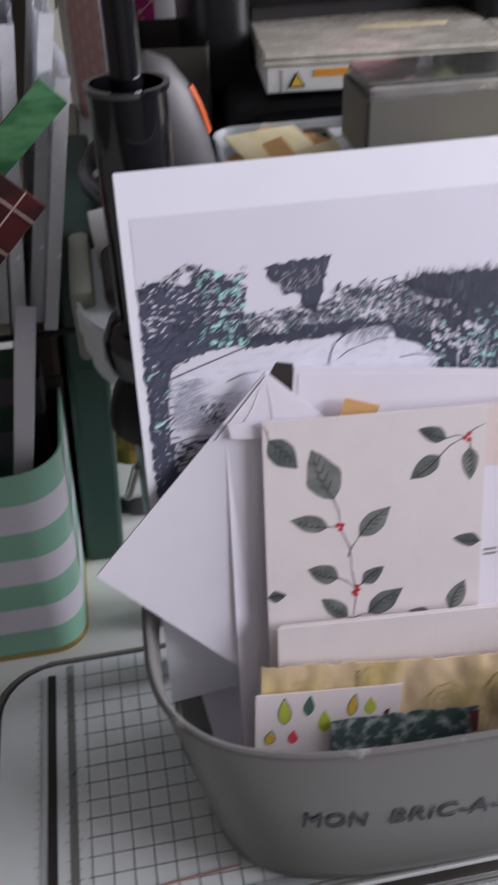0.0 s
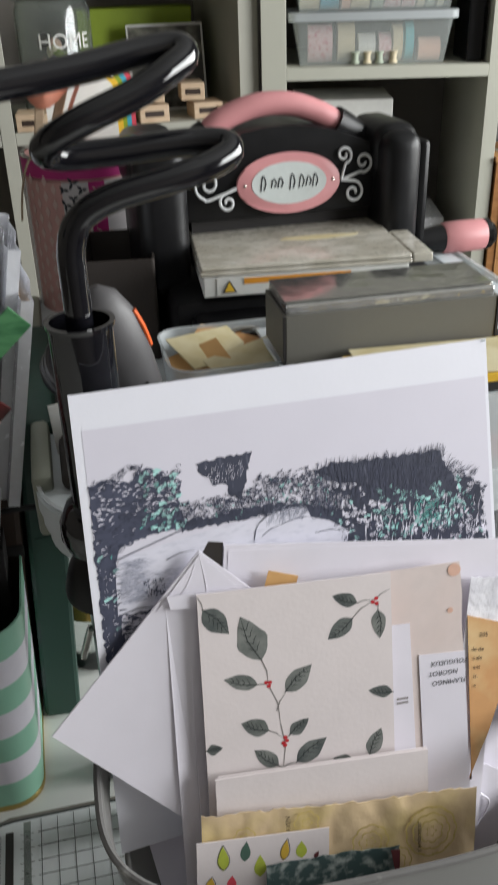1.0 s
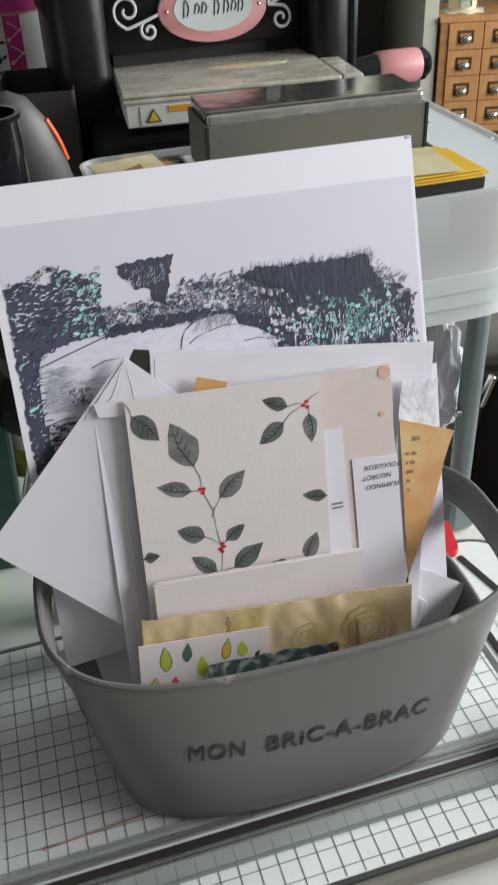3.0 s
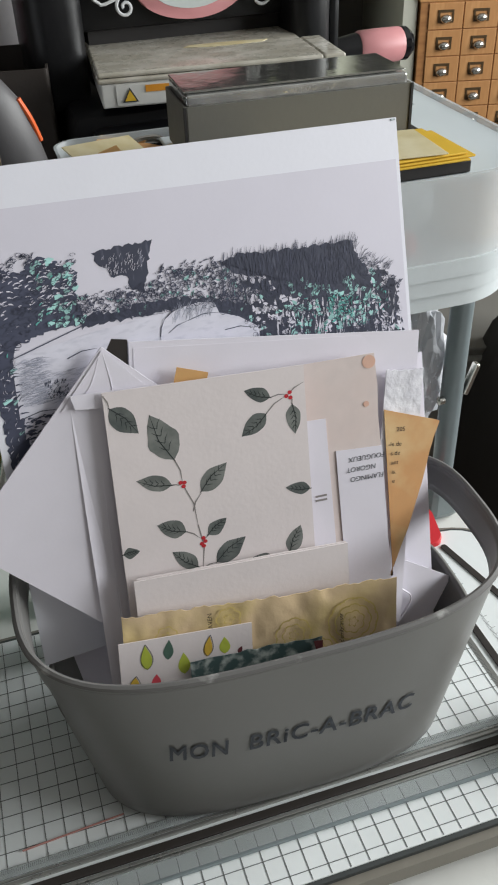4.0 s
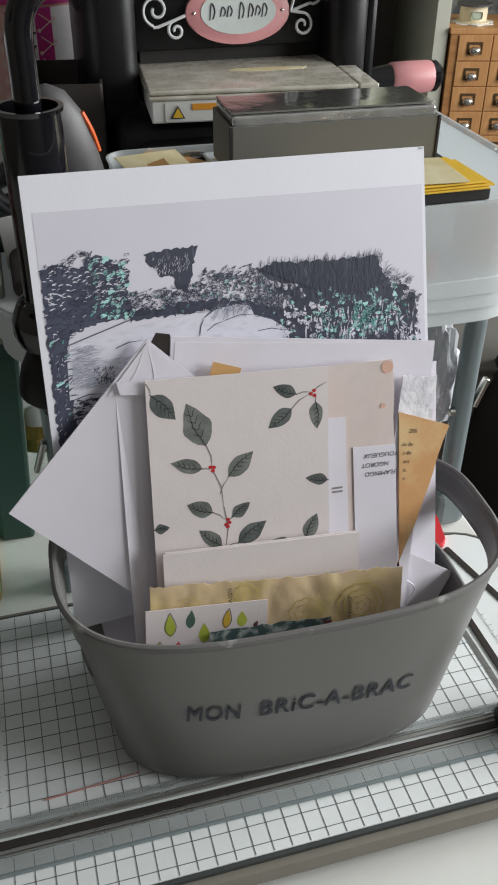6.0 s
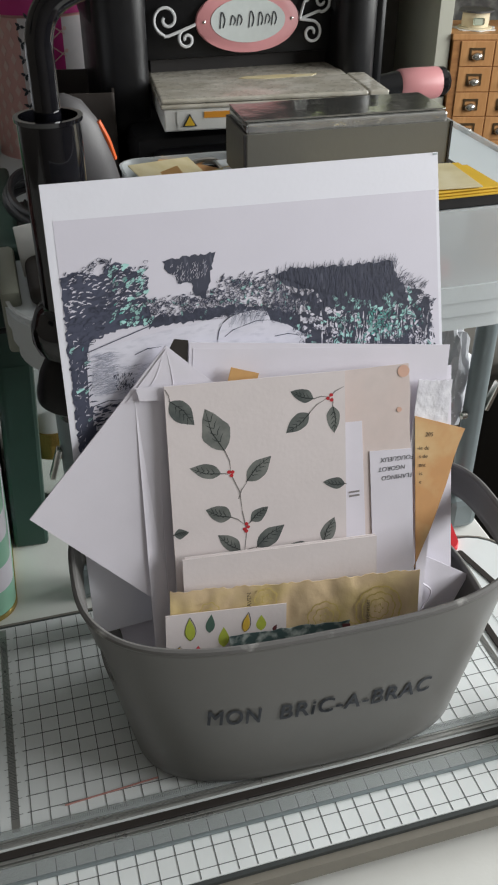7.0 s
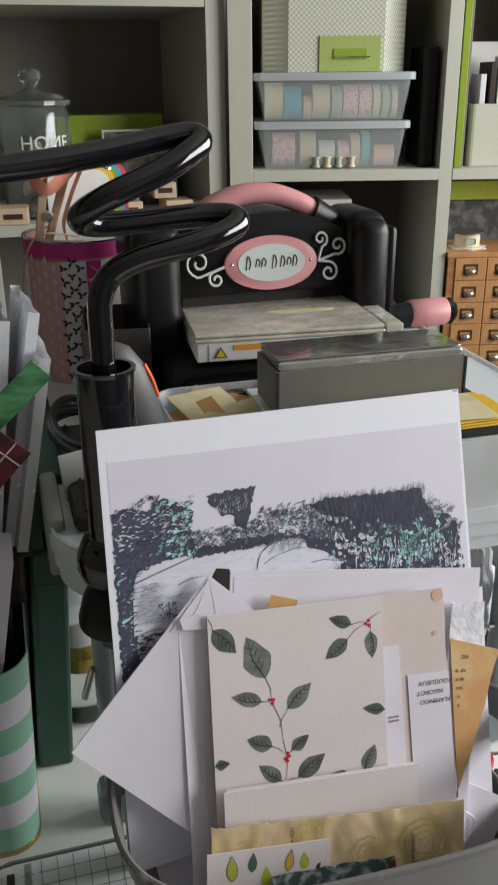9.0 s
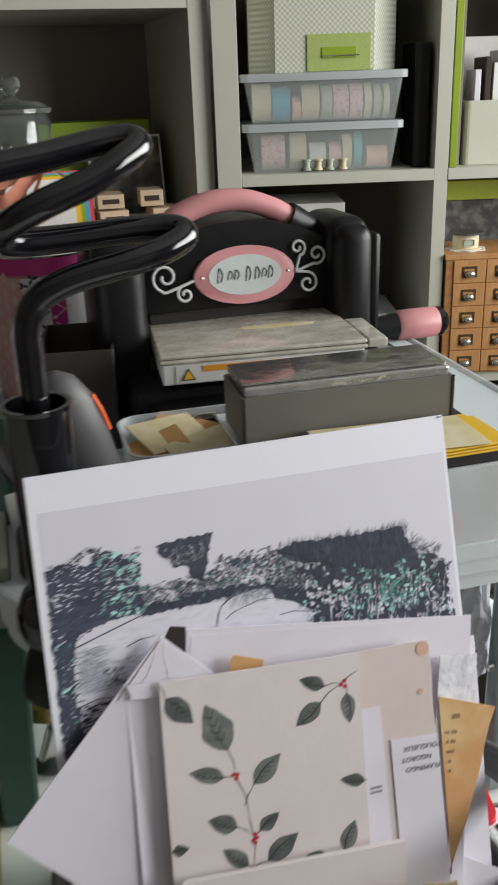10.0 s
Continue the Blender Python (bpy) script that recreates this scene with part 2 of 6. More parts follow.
M["foil"].node_tree.nodes["Principled BSDF"].inputs["Metallic"].default_value = 0.75
checks = mat("checked_card", (0.6, 0.6, 0.52), 0.7, bump=0.02)
cn, cl = checks.node_tree.nodes, checks.node_tree.links
cc, cx = cn.new("ShaderNodeTexChecker"), cn.new("ShaderNodeTexCoord")
cc.inputs["Scale"].default_value = 230
cc.inputs["Color1"].default_value, cc.inputs["Color2"].default_value = (0.62, 0.62, 0.55, 1), (0.42, 0.44, 0.33, 1)
cl.new(cx.outputs["Object"], cc.inputs["Vector"])
cl.new(cc.outputs["Color"], cn["Principled BSDF"].inputs["Base Color"])
M["checks"] = checks


# ---- building helpers ----
def mesh_of(name, bm, material, smooth=False):
    me = bpy.data.meshes.new(name)
    bmesh.ops.recalc_face_normals(bm, faces=bm.faces)
    bm.to_mesh(me)
    bm.free()
    for m in material if isinstance(material, (list, tuple)) else (material,):
        me.materials.append(m)
    if smooth:
        me.shade_smooth()
        me.set_sharp_from_angle(angle=radians(38))
    return me


def part(name, bm, material, parent=None, label="", m=None, smooth=False):
    ob = new(name, mesh_of(name, bm, material, smooth))
    if m is not None:
        ob.matrix_basis = m
    ob.parent = parent
    return tagged(ob, label)


def thing(name, m, label, category, group="", kind=""):
    ob = new(name)
    ob.empty_display_size = 0.02
    ob.matrix_basis = m
    return tagged(ob, label, category, group, kind)


def box(x0, x1, y0, y1, z0, z1, bevel=0.0, bm=None, segs=2):
    """A block between two corners, with rounded edges."""
    out = bm or bmesh.new()
    tmp = bmesh.new()
    bmesh.ops.create_cube(tmp, size=1)
    bmesh.ops.scale(tmp, vec=(x1 - x0, y1 - y0, z1 - z0), verts=tmp.verts)
    bmesh.ops.translate(tmp, vec=((x0 + x1) / 2, (y0 + y1) / 2, (z0 + z1) / 2), verts=tmp.verts)
    if bevel:
        bmesh.ops.bevel(tmp, geom=tmp.edges[:], offset=bevel, segments=segs, profile=0.5, affect="EDGES")
    return merge(out, tmp)


def merge(out, tmp, m=None):
    if m is not None:
        bmesh.ops.transform(tmp, matrix=m, verts=tmp.verts)
    if out is not tmp:
        table = {v: out.verts.new(v.co) for v in tmp.verts}
        for f in tmp.faces:
            nf = out.faces.new([table[v] for v in f.verts])
            nf.material_index = f.material_index
        tmp.free()
    return out


def lathe(profile, segs=32, bm=None, a=1.0, b=1.0, cap=True):
    """Turns (radius, z) pairs round z."""
    out = bm or bmesh.new()
    rings = []
    for r, z in profile:
        rings.append([out.verts.new((a * r * math.cos(2 * math.pi * k / segs), b * r * math.sin(2 * math.pi * k / segs), z)) for k in range(segs)])
    for lo, hi in zip(rings, rings[1:]):
        for k in range(segs):
            out.faces.new((lo[k], lo[(k + 1) % segs], hi[(k + 1) % segs], hi[k]))
    if cap:
        out.faces.new(rings[0][::-1])
        out.faces.new(rings[-1])
    return out


def tube_along(points, radius, segs=12, bm=None, smooth_steps=8, taper=None, flat_by=1.0):
    """A round tube along a smooth line through the points."""
    out = bm or bmesh.new()
    pts = [Vector(p) for p in points]
    line = []
    for n in range(len(pts) - 1):
        p0, p1, p2, p3 = pts[max(n - 1, 0)], pts[n], pts[n + 1], pts[min(n + 2, len(pts) - 1)]
        for s in range(smooth_steps):
            t = s / smooth_steps
            line.append(0.5 * (2 * p1 + (p2 - p0) * t + (2 * p0 - 5 * p1 + 4 * p2 - p3) * t * t + (3 * p1 - p0 - 3 * p2 + p3) * t ** 3))
    line.append(pts[-1])
    side = None
    rings = []
    for n, p in enumerate(line):
        d = (line[min(n + 1, len(line) - 1)] - line[max(n - 1, 0)]).normalized()
        side = d.orthogonal().normalized() if side is None else (side - d * side.dot(d)).normalized()
        up = d.cross(side)
        r = radius * (taper(n / (len(line) - 1)) if taper else 1)
        rings.append([out.verts.new(p + r * (math.cos(2 * math.pi * k / segs) * side + flat_by * math.sin(2 * math.pi * k / segs) * up)) for k in range(segs)])
    for lo, hi in zip(rings, rings[1:]):
        for k in range(segs):
            out.faces.new((lo[k], lo[(k + 1) % segs], hi[(k + 1) % segs], hi[k]))
    out.faces.new(rings[0][::-1])
    out.faces.new(rings[-1])
    return out


def rounded_outline(w, d, r, n=6):
    """Outline of a rectangle with rounded corners, centred."""
    pts = []
    for cx, cy, a0 in ((w / 2 - r, d / 2 - r, 0), (-w / 2 + r, d / 2 - r, 90), (-w / 2 + r, -d / 2 + r, 180), (w / 2 - r, -d / 2 + r, 270)):
        for k in range(n + 1):
            a = radians(a0 + 90 * k / n)
            pts.append((cx + r * math.cos(a), cy + r * math.sin(a)))
    return pts


def slab(outline, z0, z1, bm=None, bevel=0.0):
    """An outline with height."""
    tmp = bmesh.new()
    lo = [tmp.verts.new((x, y, z0)) for x, y in outline]
    hi = [tmp.verts.new((x, y, z1)) for x, y in outline]
    tmp.faces.new(lo[::-1])
    top = tmp.faces.new(hi)
    for k in range(len(lo)):
        j = (k + 1) % len(lo)
        tmp.faces.new((lo[k], lo[j], hi[j], hi[k]))
    if bevel:
        bmesh.ops.bevel(tmp, geom=list(top.edges), offset=bevel, segments=2, profile=0.5, affect="EDGES")
    return merge(bm or bmesh.new(), tmp)


def shell(outline_of, levels, wall, bm=None, floor=True):
    """An open vessel: outline_of(grow) gives the outline at each (z, grow); wall is its thickness."""
    out = bm or bmesh.new()
    rings = [[out.verts.new((x, y, z)) for x, y in outline_of(g)] for z, g in levels]
    inner = [[out.verts.new((x, y, max(z, levels[0][0] + wall))) for x, y in outline_of(g - wall)] for z, g in levels]
    n = len(rings[0])
    for group in (rings, inner):
        for lo, hi in zip(group, group[1:]):
            for k in range(n):
                out.faces.new((lo[k], lo[(k + 1) % n], hi[(k + 1) % n], hi[k]))
    for k in range(n):
        out.faces.new((rings[-1][k], rings[-1][(k + 1) % n], inner[-1][(k + 1) % n], inner[-1][k]))
    if floor:
        out.faces.new(rings[0][::-1])
        out.faces.new(inner[0])
    return out


def text_mesh(words, size, extrude=0.0, shear=0.0, bold=0.0, spacing=1.0):
    cu = bpy.data.curves.new("words", "FONT")
    cu.body, cu.size, cu.shear, cu.offset, cu.space_character = words, size, shear, bold, spacing
    cu.extrude, cu.resolution_u = extrude, 3
    ob = new("words", cu)
    dg = bpy.context.evaluated_depsgraph_get()
    me = bpy.data.meshes.new_from_object(ob.evaluated_get(dg))
    bpy.data.objects.remove(ob)
    bpy.data.curves.remove(cu)
    bm = bmesh.new()
    bm.from_mesh(me)
    bpy.data.meshes.remove(me)
    return bm


def leaf_outline(length, width, n=10, tip=0.85):
    pts = []
    for k in range(n + 1):
        t = k / n
        pts.append((t * length, width / 2 * math.sin(math.pi * t ** tip) * (1 - 0.25 * t)))
    return pts + [(x, -y) for x, y in pts[-2:0:-1]]


def flat(outline, z, thick=0.00015, bm=None, m=None):
    tmp = slab(outline, z, z + thick)
    return merge(bm or bmesh.new(), tmp, m)


def turn2(x, y, deg):
    return Matrix.Translation((x, y, 0)) @ Matrix.Rotation(radians(deg), 4, "Z")


# ---- the room ----
def structure(name, bm, material, label, category, m=None):
    ob = part(name, bm, material, None, label, m)
    return tagged(ob, label, category, "", "structure")


FLOOR, DESK = -0.75, -0.022
structure("floor", box(-1.6, 1.75, -1.8, 1.85, FLOOR - 0.05, FLOOR), M["floor"], "dark brown wooden floor of the craft room", "floor")
# ceiling is out of view; its low albedo only weakens the fill light
structure("ceiling", box(-1.7, 1.85, -1.9, 1.95, 1.75, 1.8), M["ceiling"], "plain grey painted ceiling", "ceiling")
structure("wall_north", box(-1.7, 1.85, 1.85, 1.95, FLOOR, 1.75), M["wall"], "plain grey painted wall behind the shelves", "wall")
# south and west walls are unseen, kept dark so less light bounces back
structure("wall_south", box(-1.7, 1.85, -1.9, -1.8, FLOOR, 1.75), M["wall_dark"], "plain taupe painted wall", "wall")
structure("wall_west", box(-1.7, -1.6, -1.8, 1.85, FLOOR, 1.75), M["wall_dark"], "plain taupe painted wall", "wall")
wall_e = bmesh.new()
for y0, y1, z0, z1 in ((-1.8, -1.34, FLOOR, 1.75), (0.74, 1.85, FLOOR, 1.75), (-1.34, 0.74, FLOOR, 0.13), (-1.34, 0.74, 1.31, 1.75)):
    box(1.75, 1.85, y0, y1, z0, z1, bm=wall_e)
structure("wall_east", wall_e, M["wall"], "pale painted wall with a wide window opening", "wall")
win = thing("window_1", pose(1.8, -0.3, 0.72), "wide white framed window letting in daylight", "window", kind="structure")
fr = bmesh.new()
for y0, y1, z0, z1 in ((-1.04, -0.99, -0.59, 0.59), (0.99, 1.04, -0.59, 0.59), (-0.99, 0.99, -0.59, -0.54), (-0.99, 0.99, 0.54, 0.59), (-0.03, 0.03, -0.54, 0.54)):
    box(-0.03, 0.03, y0, y1, z0, z1, 0.004, fr)
part("window_frame", fr, M["shelf"], win)
for y0, y1 in ((-0.99, -0.03), (0.03, 0.99)):
    pane = part("pane", box(-0.004, 0.004, y0, y1, -0.54, 0.54), M["glass"], win)
    pane.visible_shadow = False

# ---- desk and cutting board ----
desk = thing("desk", pose(0, 0, DESK), "white laminate craft desk", "desk")
part("desktop", box(-0.95, 0.356, -0.62, 0.56, -0.028, 0, 0.002), M["desk"], desk)
for x in (-0.9, 0.3):
    for y in (-0.57, 0.51):
        part("leg", box(x - 0.02, x + 0.02, y - 0.02, y + 0.02, FLOOR - DESK, -0.028, 0.002), M["shelf"], desk)

board = thing("paper_trimmer", pose(0, 0, 0), "white plastic paper trimmer board with a printed centimetre grid", "paper trimmer")
BX0, BX1, BY0, BY1 = -0.058, 0.347, -0.083, 0.1215
bw, bd, bcx, bcy = BX1 - BX0, BY1 - BY0, (BX0 + BX1) / 2, (BY0 + BY1) / 2
tr = Matrix.Translation((bcx, bcy, 0))
part("base", merge(bmesh.new(), slab(rounded_outline(bw + 0.012, bd + 0.012, 0.034), -0.0145, -0.0035, bevel=0.002), tr), M["board_side"], board)
# added inset slab, coloured dark for the shadow band under the base
part("plinth", merge(bmesh.new(), slab(rounded_outline(bw - 0.016, bd - 0.016, 0.03), DESK, -0.0144), tr), M["edge"], board, "dark recessed plinth")
part("dark_edge", merge(bmesh.new(), slab(rounded_outline(bw + 0.003, bd + 0.003, 0.033), -0.006, -0.0008), tr), M["edge"], board, "dark rubber edge")
part("top_sheet", merge(bmesh.new(), slab(rounded_outline(bw - 0.002, bd - 0.002, 0.031), -0.004, 0), tr), M["board"], board, "white printed top sheet")
def grid_line(x0, x1, y0, y1):
    part("grid_line", box(x0, x1, y0, y1, 0.0001, 0.0002), M["line"], board)


for k in range(-1, 29):
    x = k * 0.01
    grid_line(x - 0.0002, x + 0.0002, -0.031, 0.1195)
    grid_line(x - 0.0002, x + 0.0002, -0.0815, -0.0505)
for k in range(-2, 12):
    y = k * 0.01
    part("grid_line", box(-0.012, 0.281, y - 0.0002, y + 0.0002, 0.00012, 0.00023), M["line"], board)
for y in (-0.0655, -0.0765):
    part("grid_line", box(-0.05, 0.34, y - 0.0002, y + 0.0002, 0.00012, 0.00023), M["line"], board)
ticks = bmesh.new()
for k in range(135):
    y = -0.022 + k * 0.001
    long = 0.0042 if k % 10 == 2 else 0.003 if k % 5 == 2 else 0.0018
    for x, s in ((-0.0185, 1), (-0.0185, -1), (-0.034, -1), (0.2845, -1), (0.301, 1)):
        box(min(x, x + s * long), max(x, x + s * long), y - 0.00012, y + 0.00012, 0.0001, 0.0002, bm=ticks)
for k in range(290):
    x = -0.005 + k * 0.001
    long = 0.005 if k % 10 == 5 else 0.0032 if k % 5 == 0 else 0.002
    box(x - 0.00012, x + 0.00012, -0.031, -0.031 + long, 0.0001, 0.0002, bm=ticks)
tagged(part("ruler_scale", ticks, M["line"], board, "fine printed ruler ticks"), kind="stuff")
for x in (-0.029, 0.2925):
    part("side_groove", box(x - 0.0024, x + 0.0024, -0.03, 0.113, 0.0002, 0.0012, 0.0004), M["rail_dark"], board, "dark moulded groove")
for x in (-0.0185, 0.2845):
    part("ruler_band", box(x - 0.0022, x + 0.0022, -0.03, 0.119, 0.00005, 0.00009), M["rail"], board, "grey ruler band")
part("blade_slot", box(-0.058, 0.347, -0.0448, -0.0402, 0.0002, 0.0016, 0.0004), M["rail_dark"], board, "dark blade slot")
for y, r, z in ((-0.0372, 0.0009, 0.0022), (-0.0468, 0.0009, 0.0022), (-0.0488, 0.0006, 0.002), (-0.0345, 0.0006, 0.0012)):
    part("rail", box(-0.058, 0.347, y - r, y + r, 0.0002, z, 0.0003), M["rail"], board, "thin alloy guide rail")
part("clear_guard", box(-0.058, 0.347, -0.0585, -0.0495, 0.0006, 0.0024, 0.0005), M["clear"], board, "clear plastic paper guard")
part("guard_edge", box(-0.058, 0.347, -0.0600, -0.0586, 0.0004, 0.0026, 0.0003), M["tube"], board, "grey edge of the guard")
part("guard_flange", box(-0.058, 0.347, -0.0338, -0.0285, 0.0006, 0.0016, 0.0004), M["clear"], board, "clear plastic flange")
part("cut_line", merge(bmesh.new(), box(0, 0.052, -0.0004, 0.0004, 0.0003, 0.0008), pose(0.008, -0.0215, 0.0002, 0, 0, 3.5)), M["pinkline"], board, "faded red cutting line")
part("red_stop", merge(bmesh.new(), slab(rounded_outline(0.022, 0.04, 0.008), 0.0002, 0.004, bevel=0.001), pose(0.304, 0.128, 0, 0, 0, -12)), M["red"], board, "red plastic stop")
part("slot", merge(bmesh.new(), slab(rounded_outline(0.0045, 0.062, 0.002), 0.0001, 0.0009), pose(0.3165, 0.077, 0, 0, 0, 13)), M["rail_dark"], board, "narrow dark slot")

cur = thing("blade_carriage", pose(0.276, -0.046, 0.0016), "taupe plastic blade carriage on the trimmer rail", "cutter")
part("housing", merge(bmesh.new(), slab(rounded_outline(0.03, 0.032, 0.007), 0, 0.019, bevel=0.005), pose(0.0115, 0, 0)), M["taupe"], cur, smooth=True)
part("grip_end", merge(bmesh.new(), lathe([(0.001, -0.004), (0.007, -0.0035), (0.008, 0), (0.007, 0.0035), (0.001, 0.004)], 20), pose(-0.005, 0, 0.0085, 0, 90, 0)), M["black"], cur, "dark round grip", smooth=True)

# ---- the storage basket ----
basket = thing("storage_basket", pose(0.1495, 0.0195, 0.0006, 0, 0, -1.5), "grey plastic oval basket with lettering and handle holes, holding papers", "basket")
HIGH, A0, B0, A1, B1, POW = 0.121, 0.0965, 0.0575, 0.1185, 0.0685, 3.1


def basket_point(angle, h, out=0.0):
    """Outer surface at an angle and a share h of the height."""
    a, b = A0 + (A1 - A0) * h + out, B0 + (B1 - B0) * h + out
    c, s = math.cos(angle), math.sin(angle)
    x, y = a * math.copysign(abs(c) ** (2 / POW), c), b * math.copysign(abs(s) ** (2 / POW), s)
    return Vector((x, y, h * HIGH + 0.004 * abs(c) ** 4 * h ** 3))


bm = bmesh.new()
COLS, LEVELS = 128, [0.0, 0.015, 0.04] + [0.1 + 0.9 * k / 28 for k in range(29)]
grid = [[bm.verts.new(basket_point(2 * math.pi * c / COLS, h, -0.0035 * (1 - h / 0.04) ** 2 if h < 0.04 else 0)) for c in range(COLS)] for h in LEVELS]
for i in range(len(LEVELS) - 1):
    for c in range(COLS):
        d = min(c + 0.5, COLS - c - 0.5, abs(c + 0.5 - COLS / 2))
        h = (LEVELS[i] + LEVELS[i + 1]) / 2
        e = abs(h - 0.745) / 0.125
        wide = 11 if c < COLS / 4 or c > 3 * COLS / 4 else 8
        if d < wide and (d / wide) ** 4 + e ** 4 < 1.0:
            continue
        bm.faces.new((grid[i][c], grid[i][(c + 1) % COLS], grid[i + 1][(c + 1) % COLS], grid[i + 1][c]))
bm.faces.new(grid[0][::-1])
bmesh.ops.delete(bm, geom=[v for v in bm.verts if not v.link_faces], context="VERTS")
body = part("body", bm, M["bucket"], basket, smooth=True)
solid = body.modifiers.new("thickness", "SOLIDIFY")
solid.thickness, solid.offset = 0.0022, -1
lip = bmesh.new()
rim_pts = [basket_point(2 * math.pi * c / 96, 1.0, -0.0006) for c in range(96)]
rings = []
for c, p in enumerate(rim_pts):
    d = (rim_pts[(c + 1) % 96] - rim_pts[c - 1]).normalized()
    side = d.cross(Vector((0, 0, 1))).normalized()
    rings.append([lip.verts.new(p + 0.0019 * (math.cos(k * math.pi / 4) * side + math.sin(k * math.pi / 4) * Vector((0, 0, 1)))) for k in range(8)])
for c in range(96):
    for k in range(8):
        lip.faces.new((rings[c][k], rings[c][(k + 1) % 8], rings[(c + 1) % 96][(k + 1) % 8], rings[(c + 1) % 96][k]))
part("rim", lip, M["scuff"], basket, "rounded rim with pale scuffs", smooth=True)
words = bmesh.new()
for text, s0, s1 in (("MON", 0.0, 0.222), ("BRiC-A-BRAC", 0.305, 1.0)):
    for dx, dy in ((0, 0), (0.00038, 0), (0.00038, 0.00038), (0, 0.00038)):
        letters = text_mesh(text, 0.0205, 0.0, 0.08, 0.0, 1.1)
        xs = [v.co.x for v in letters.verts]
        for v in letters.verts:
            v.co.x = 0.1225 * (s0 + (s1 - s0) * (v.co.x - min(xs)) / (max(xs) - min(xs)))
        merge(words, letters, pose(dx, dy, 0))
bmesh.ops.triangulate(words, faces=words.faces[:])
for v in words.verts:
    x, z = -0.063 + v.co.x, v.co.y * 0.86 + 0.0618 - 0.0092 * v.co.x / 0.1225
    h = z / HIGH
    b = B0 + (B1 - B0) * h
    a = A0 + (A1 - A0) * h
    v.co = (x, -b * (1 - abs(x / a) ** POW) ** (1 / POW) - 0.0007, z)
part("lettering", words, M["ink"], basket, "dark stencilled capital letters")

# ---- papers in the basket ----
def sheet(name, tl, w, h, yaw, lean, spin, material, label, category="paper", bend=0.0, curl=0.0, thick=0.0004, torn=(), shape=None, nx=14, ny=10, crease=0.0):
    """A sheet whose local x runs right, y up and z to the viewer, with its origin at the top left corner."""
    u = Vector((math.cos(radians(yaw)), math.sin(radians(yaw)), 0))
    back = Vector((-u.y, u.x, 0))
    v = Vector((0, 0, math.cos(radians(lean)))) + back * math.sin(radians(lean))
    n = u.cross(v)
    m = Matrix(((u.x, v.x, n.x, tl[0]), (u.y, v.y, n.y, tl[1]), (u.z, v.z, n.z, tl[2]), (0, 0, 0, 1))) @ Matrix.Rotation(radians(spin), 4, "Z")
    ob = thing(name, m, label, category)
    rnd = random.Random(name)
    bm = bmesh.new()
    front = {}
    for i in range(nx + 1):
        for j in range(ny + 1):
            x, y = w * i / nx, -h * j / ny
            if shape:
                x, y = shape(i / nx, j / ny)
            if "top" in torn and j == 0:
                y += rnd.uniform(-0.0009, 0.0006)
            if "right" in torn and i == nx:
                x += rnd.uniform(-0.0009, 0.0005)
            z = bend * (4 * (i / nx - 0.5) ** 2 - 1) + curl * (1 - j / ny) ** 3
            if crease:
                z += crease * (abs(noise.noise(Vector((x * 60, y * 40, 3)))) + 0.5 * abs(noise.noise(Vector((x * 160, y * 90, 7)))))
            front[i, j] = (x, y, z)
    top = {k: bm.verts.new(p) for k, p in front.items()}
    low = {k: bm.verts.new((p[0], p[1], p[2] - thick)) for k, p in front.items()}
    for i in range(nx):
        for j in range(ny):
            q = ((i, j), (i, j + 1), (i + 1, j + 1), (i + 1, j))
            bm.faces.new([top[k] for k in q])
            bm.faces.new([low[k] for k in q[::-1]])
    loop = [(i, 0) for i in range(nx)] + [(nx, j) for j in range(ny)] + [(i, ny) for i in range(nx, 0, -1)] + [(0, j) for j in range(ny, 0, -1)]
    for a, b in zip(loop, loop[1:] + loop[:1]):
        bm.faces.new((top[a], top[b], low[b], low[a]))
    part("sheet", bm, material, ob, smooth=True)
    return ob


# the large printed drawing
a4 = sheet("printed_drawing", (0.043, 0.073, 0.308), 0.2104, 0.235, 9, 12, -3, M["paper_cool"], "white sheet with a printed ink drawing of a caravan before hedges", "print", thick=0.0006, shape=lambda s, t: (0.2104 * s + 0.019 * s * t, -0.235 * t))


def mm(points):
    return [(x * 0.001, y * 0.001) for x, y in points]


def blob(points, rnd, rough):
    """A ragged outline through the points (millimetres)."""
    out = []
    for (x0, y0), (x1, y1) in zip(points, points[1:] + points[:1]):
        n = max(2, int(math.hypot(x1 - x0, y1 - y0) / 1.5))
        for k in range(n):
            t = k / n
            out.append((x0 + (x1 - x0) * t + rnd.uniform(-rough, rough), y0 + (y1 - y0) * t + rnd.uniform(-rough, rough)))
    return mm(out)


rnd = random.Random(4)
part("sky", flat(mm([(4, -16), (210, -19), (219, -130), (4, -130)]), 0.00002, 0.00006), M["print_sky"], a4, "pale lilac printed sky")
part("flag_shape", flat(blob([(54, -39), (81, -38), (78, -50), (75, -60), (70, -58), (67, -51), (62, -52), (59, -46), (55, -44)], rnd, 0.7), 0.00012, 0.00006), M["hedge_dense"], a4, "dark hatched shape")
tree_area = [(4, -41), (14, -40), (22, -43), (30, -37), (38, -41), (46, -46), (44, -54), (46, -69), (30, -69), (16, -73), (12.5, -79), (12.5, -130), (3.5, -130)]
shrub_area = [(44, -57), (58, -60), (66, -58), (75, -61), (82, -54), (92, -52), (104, -55), (112, -51), (118, -60), (126, -70), (126, -86), (108, -74), (92, -70), (75, -70), (46, -70)]
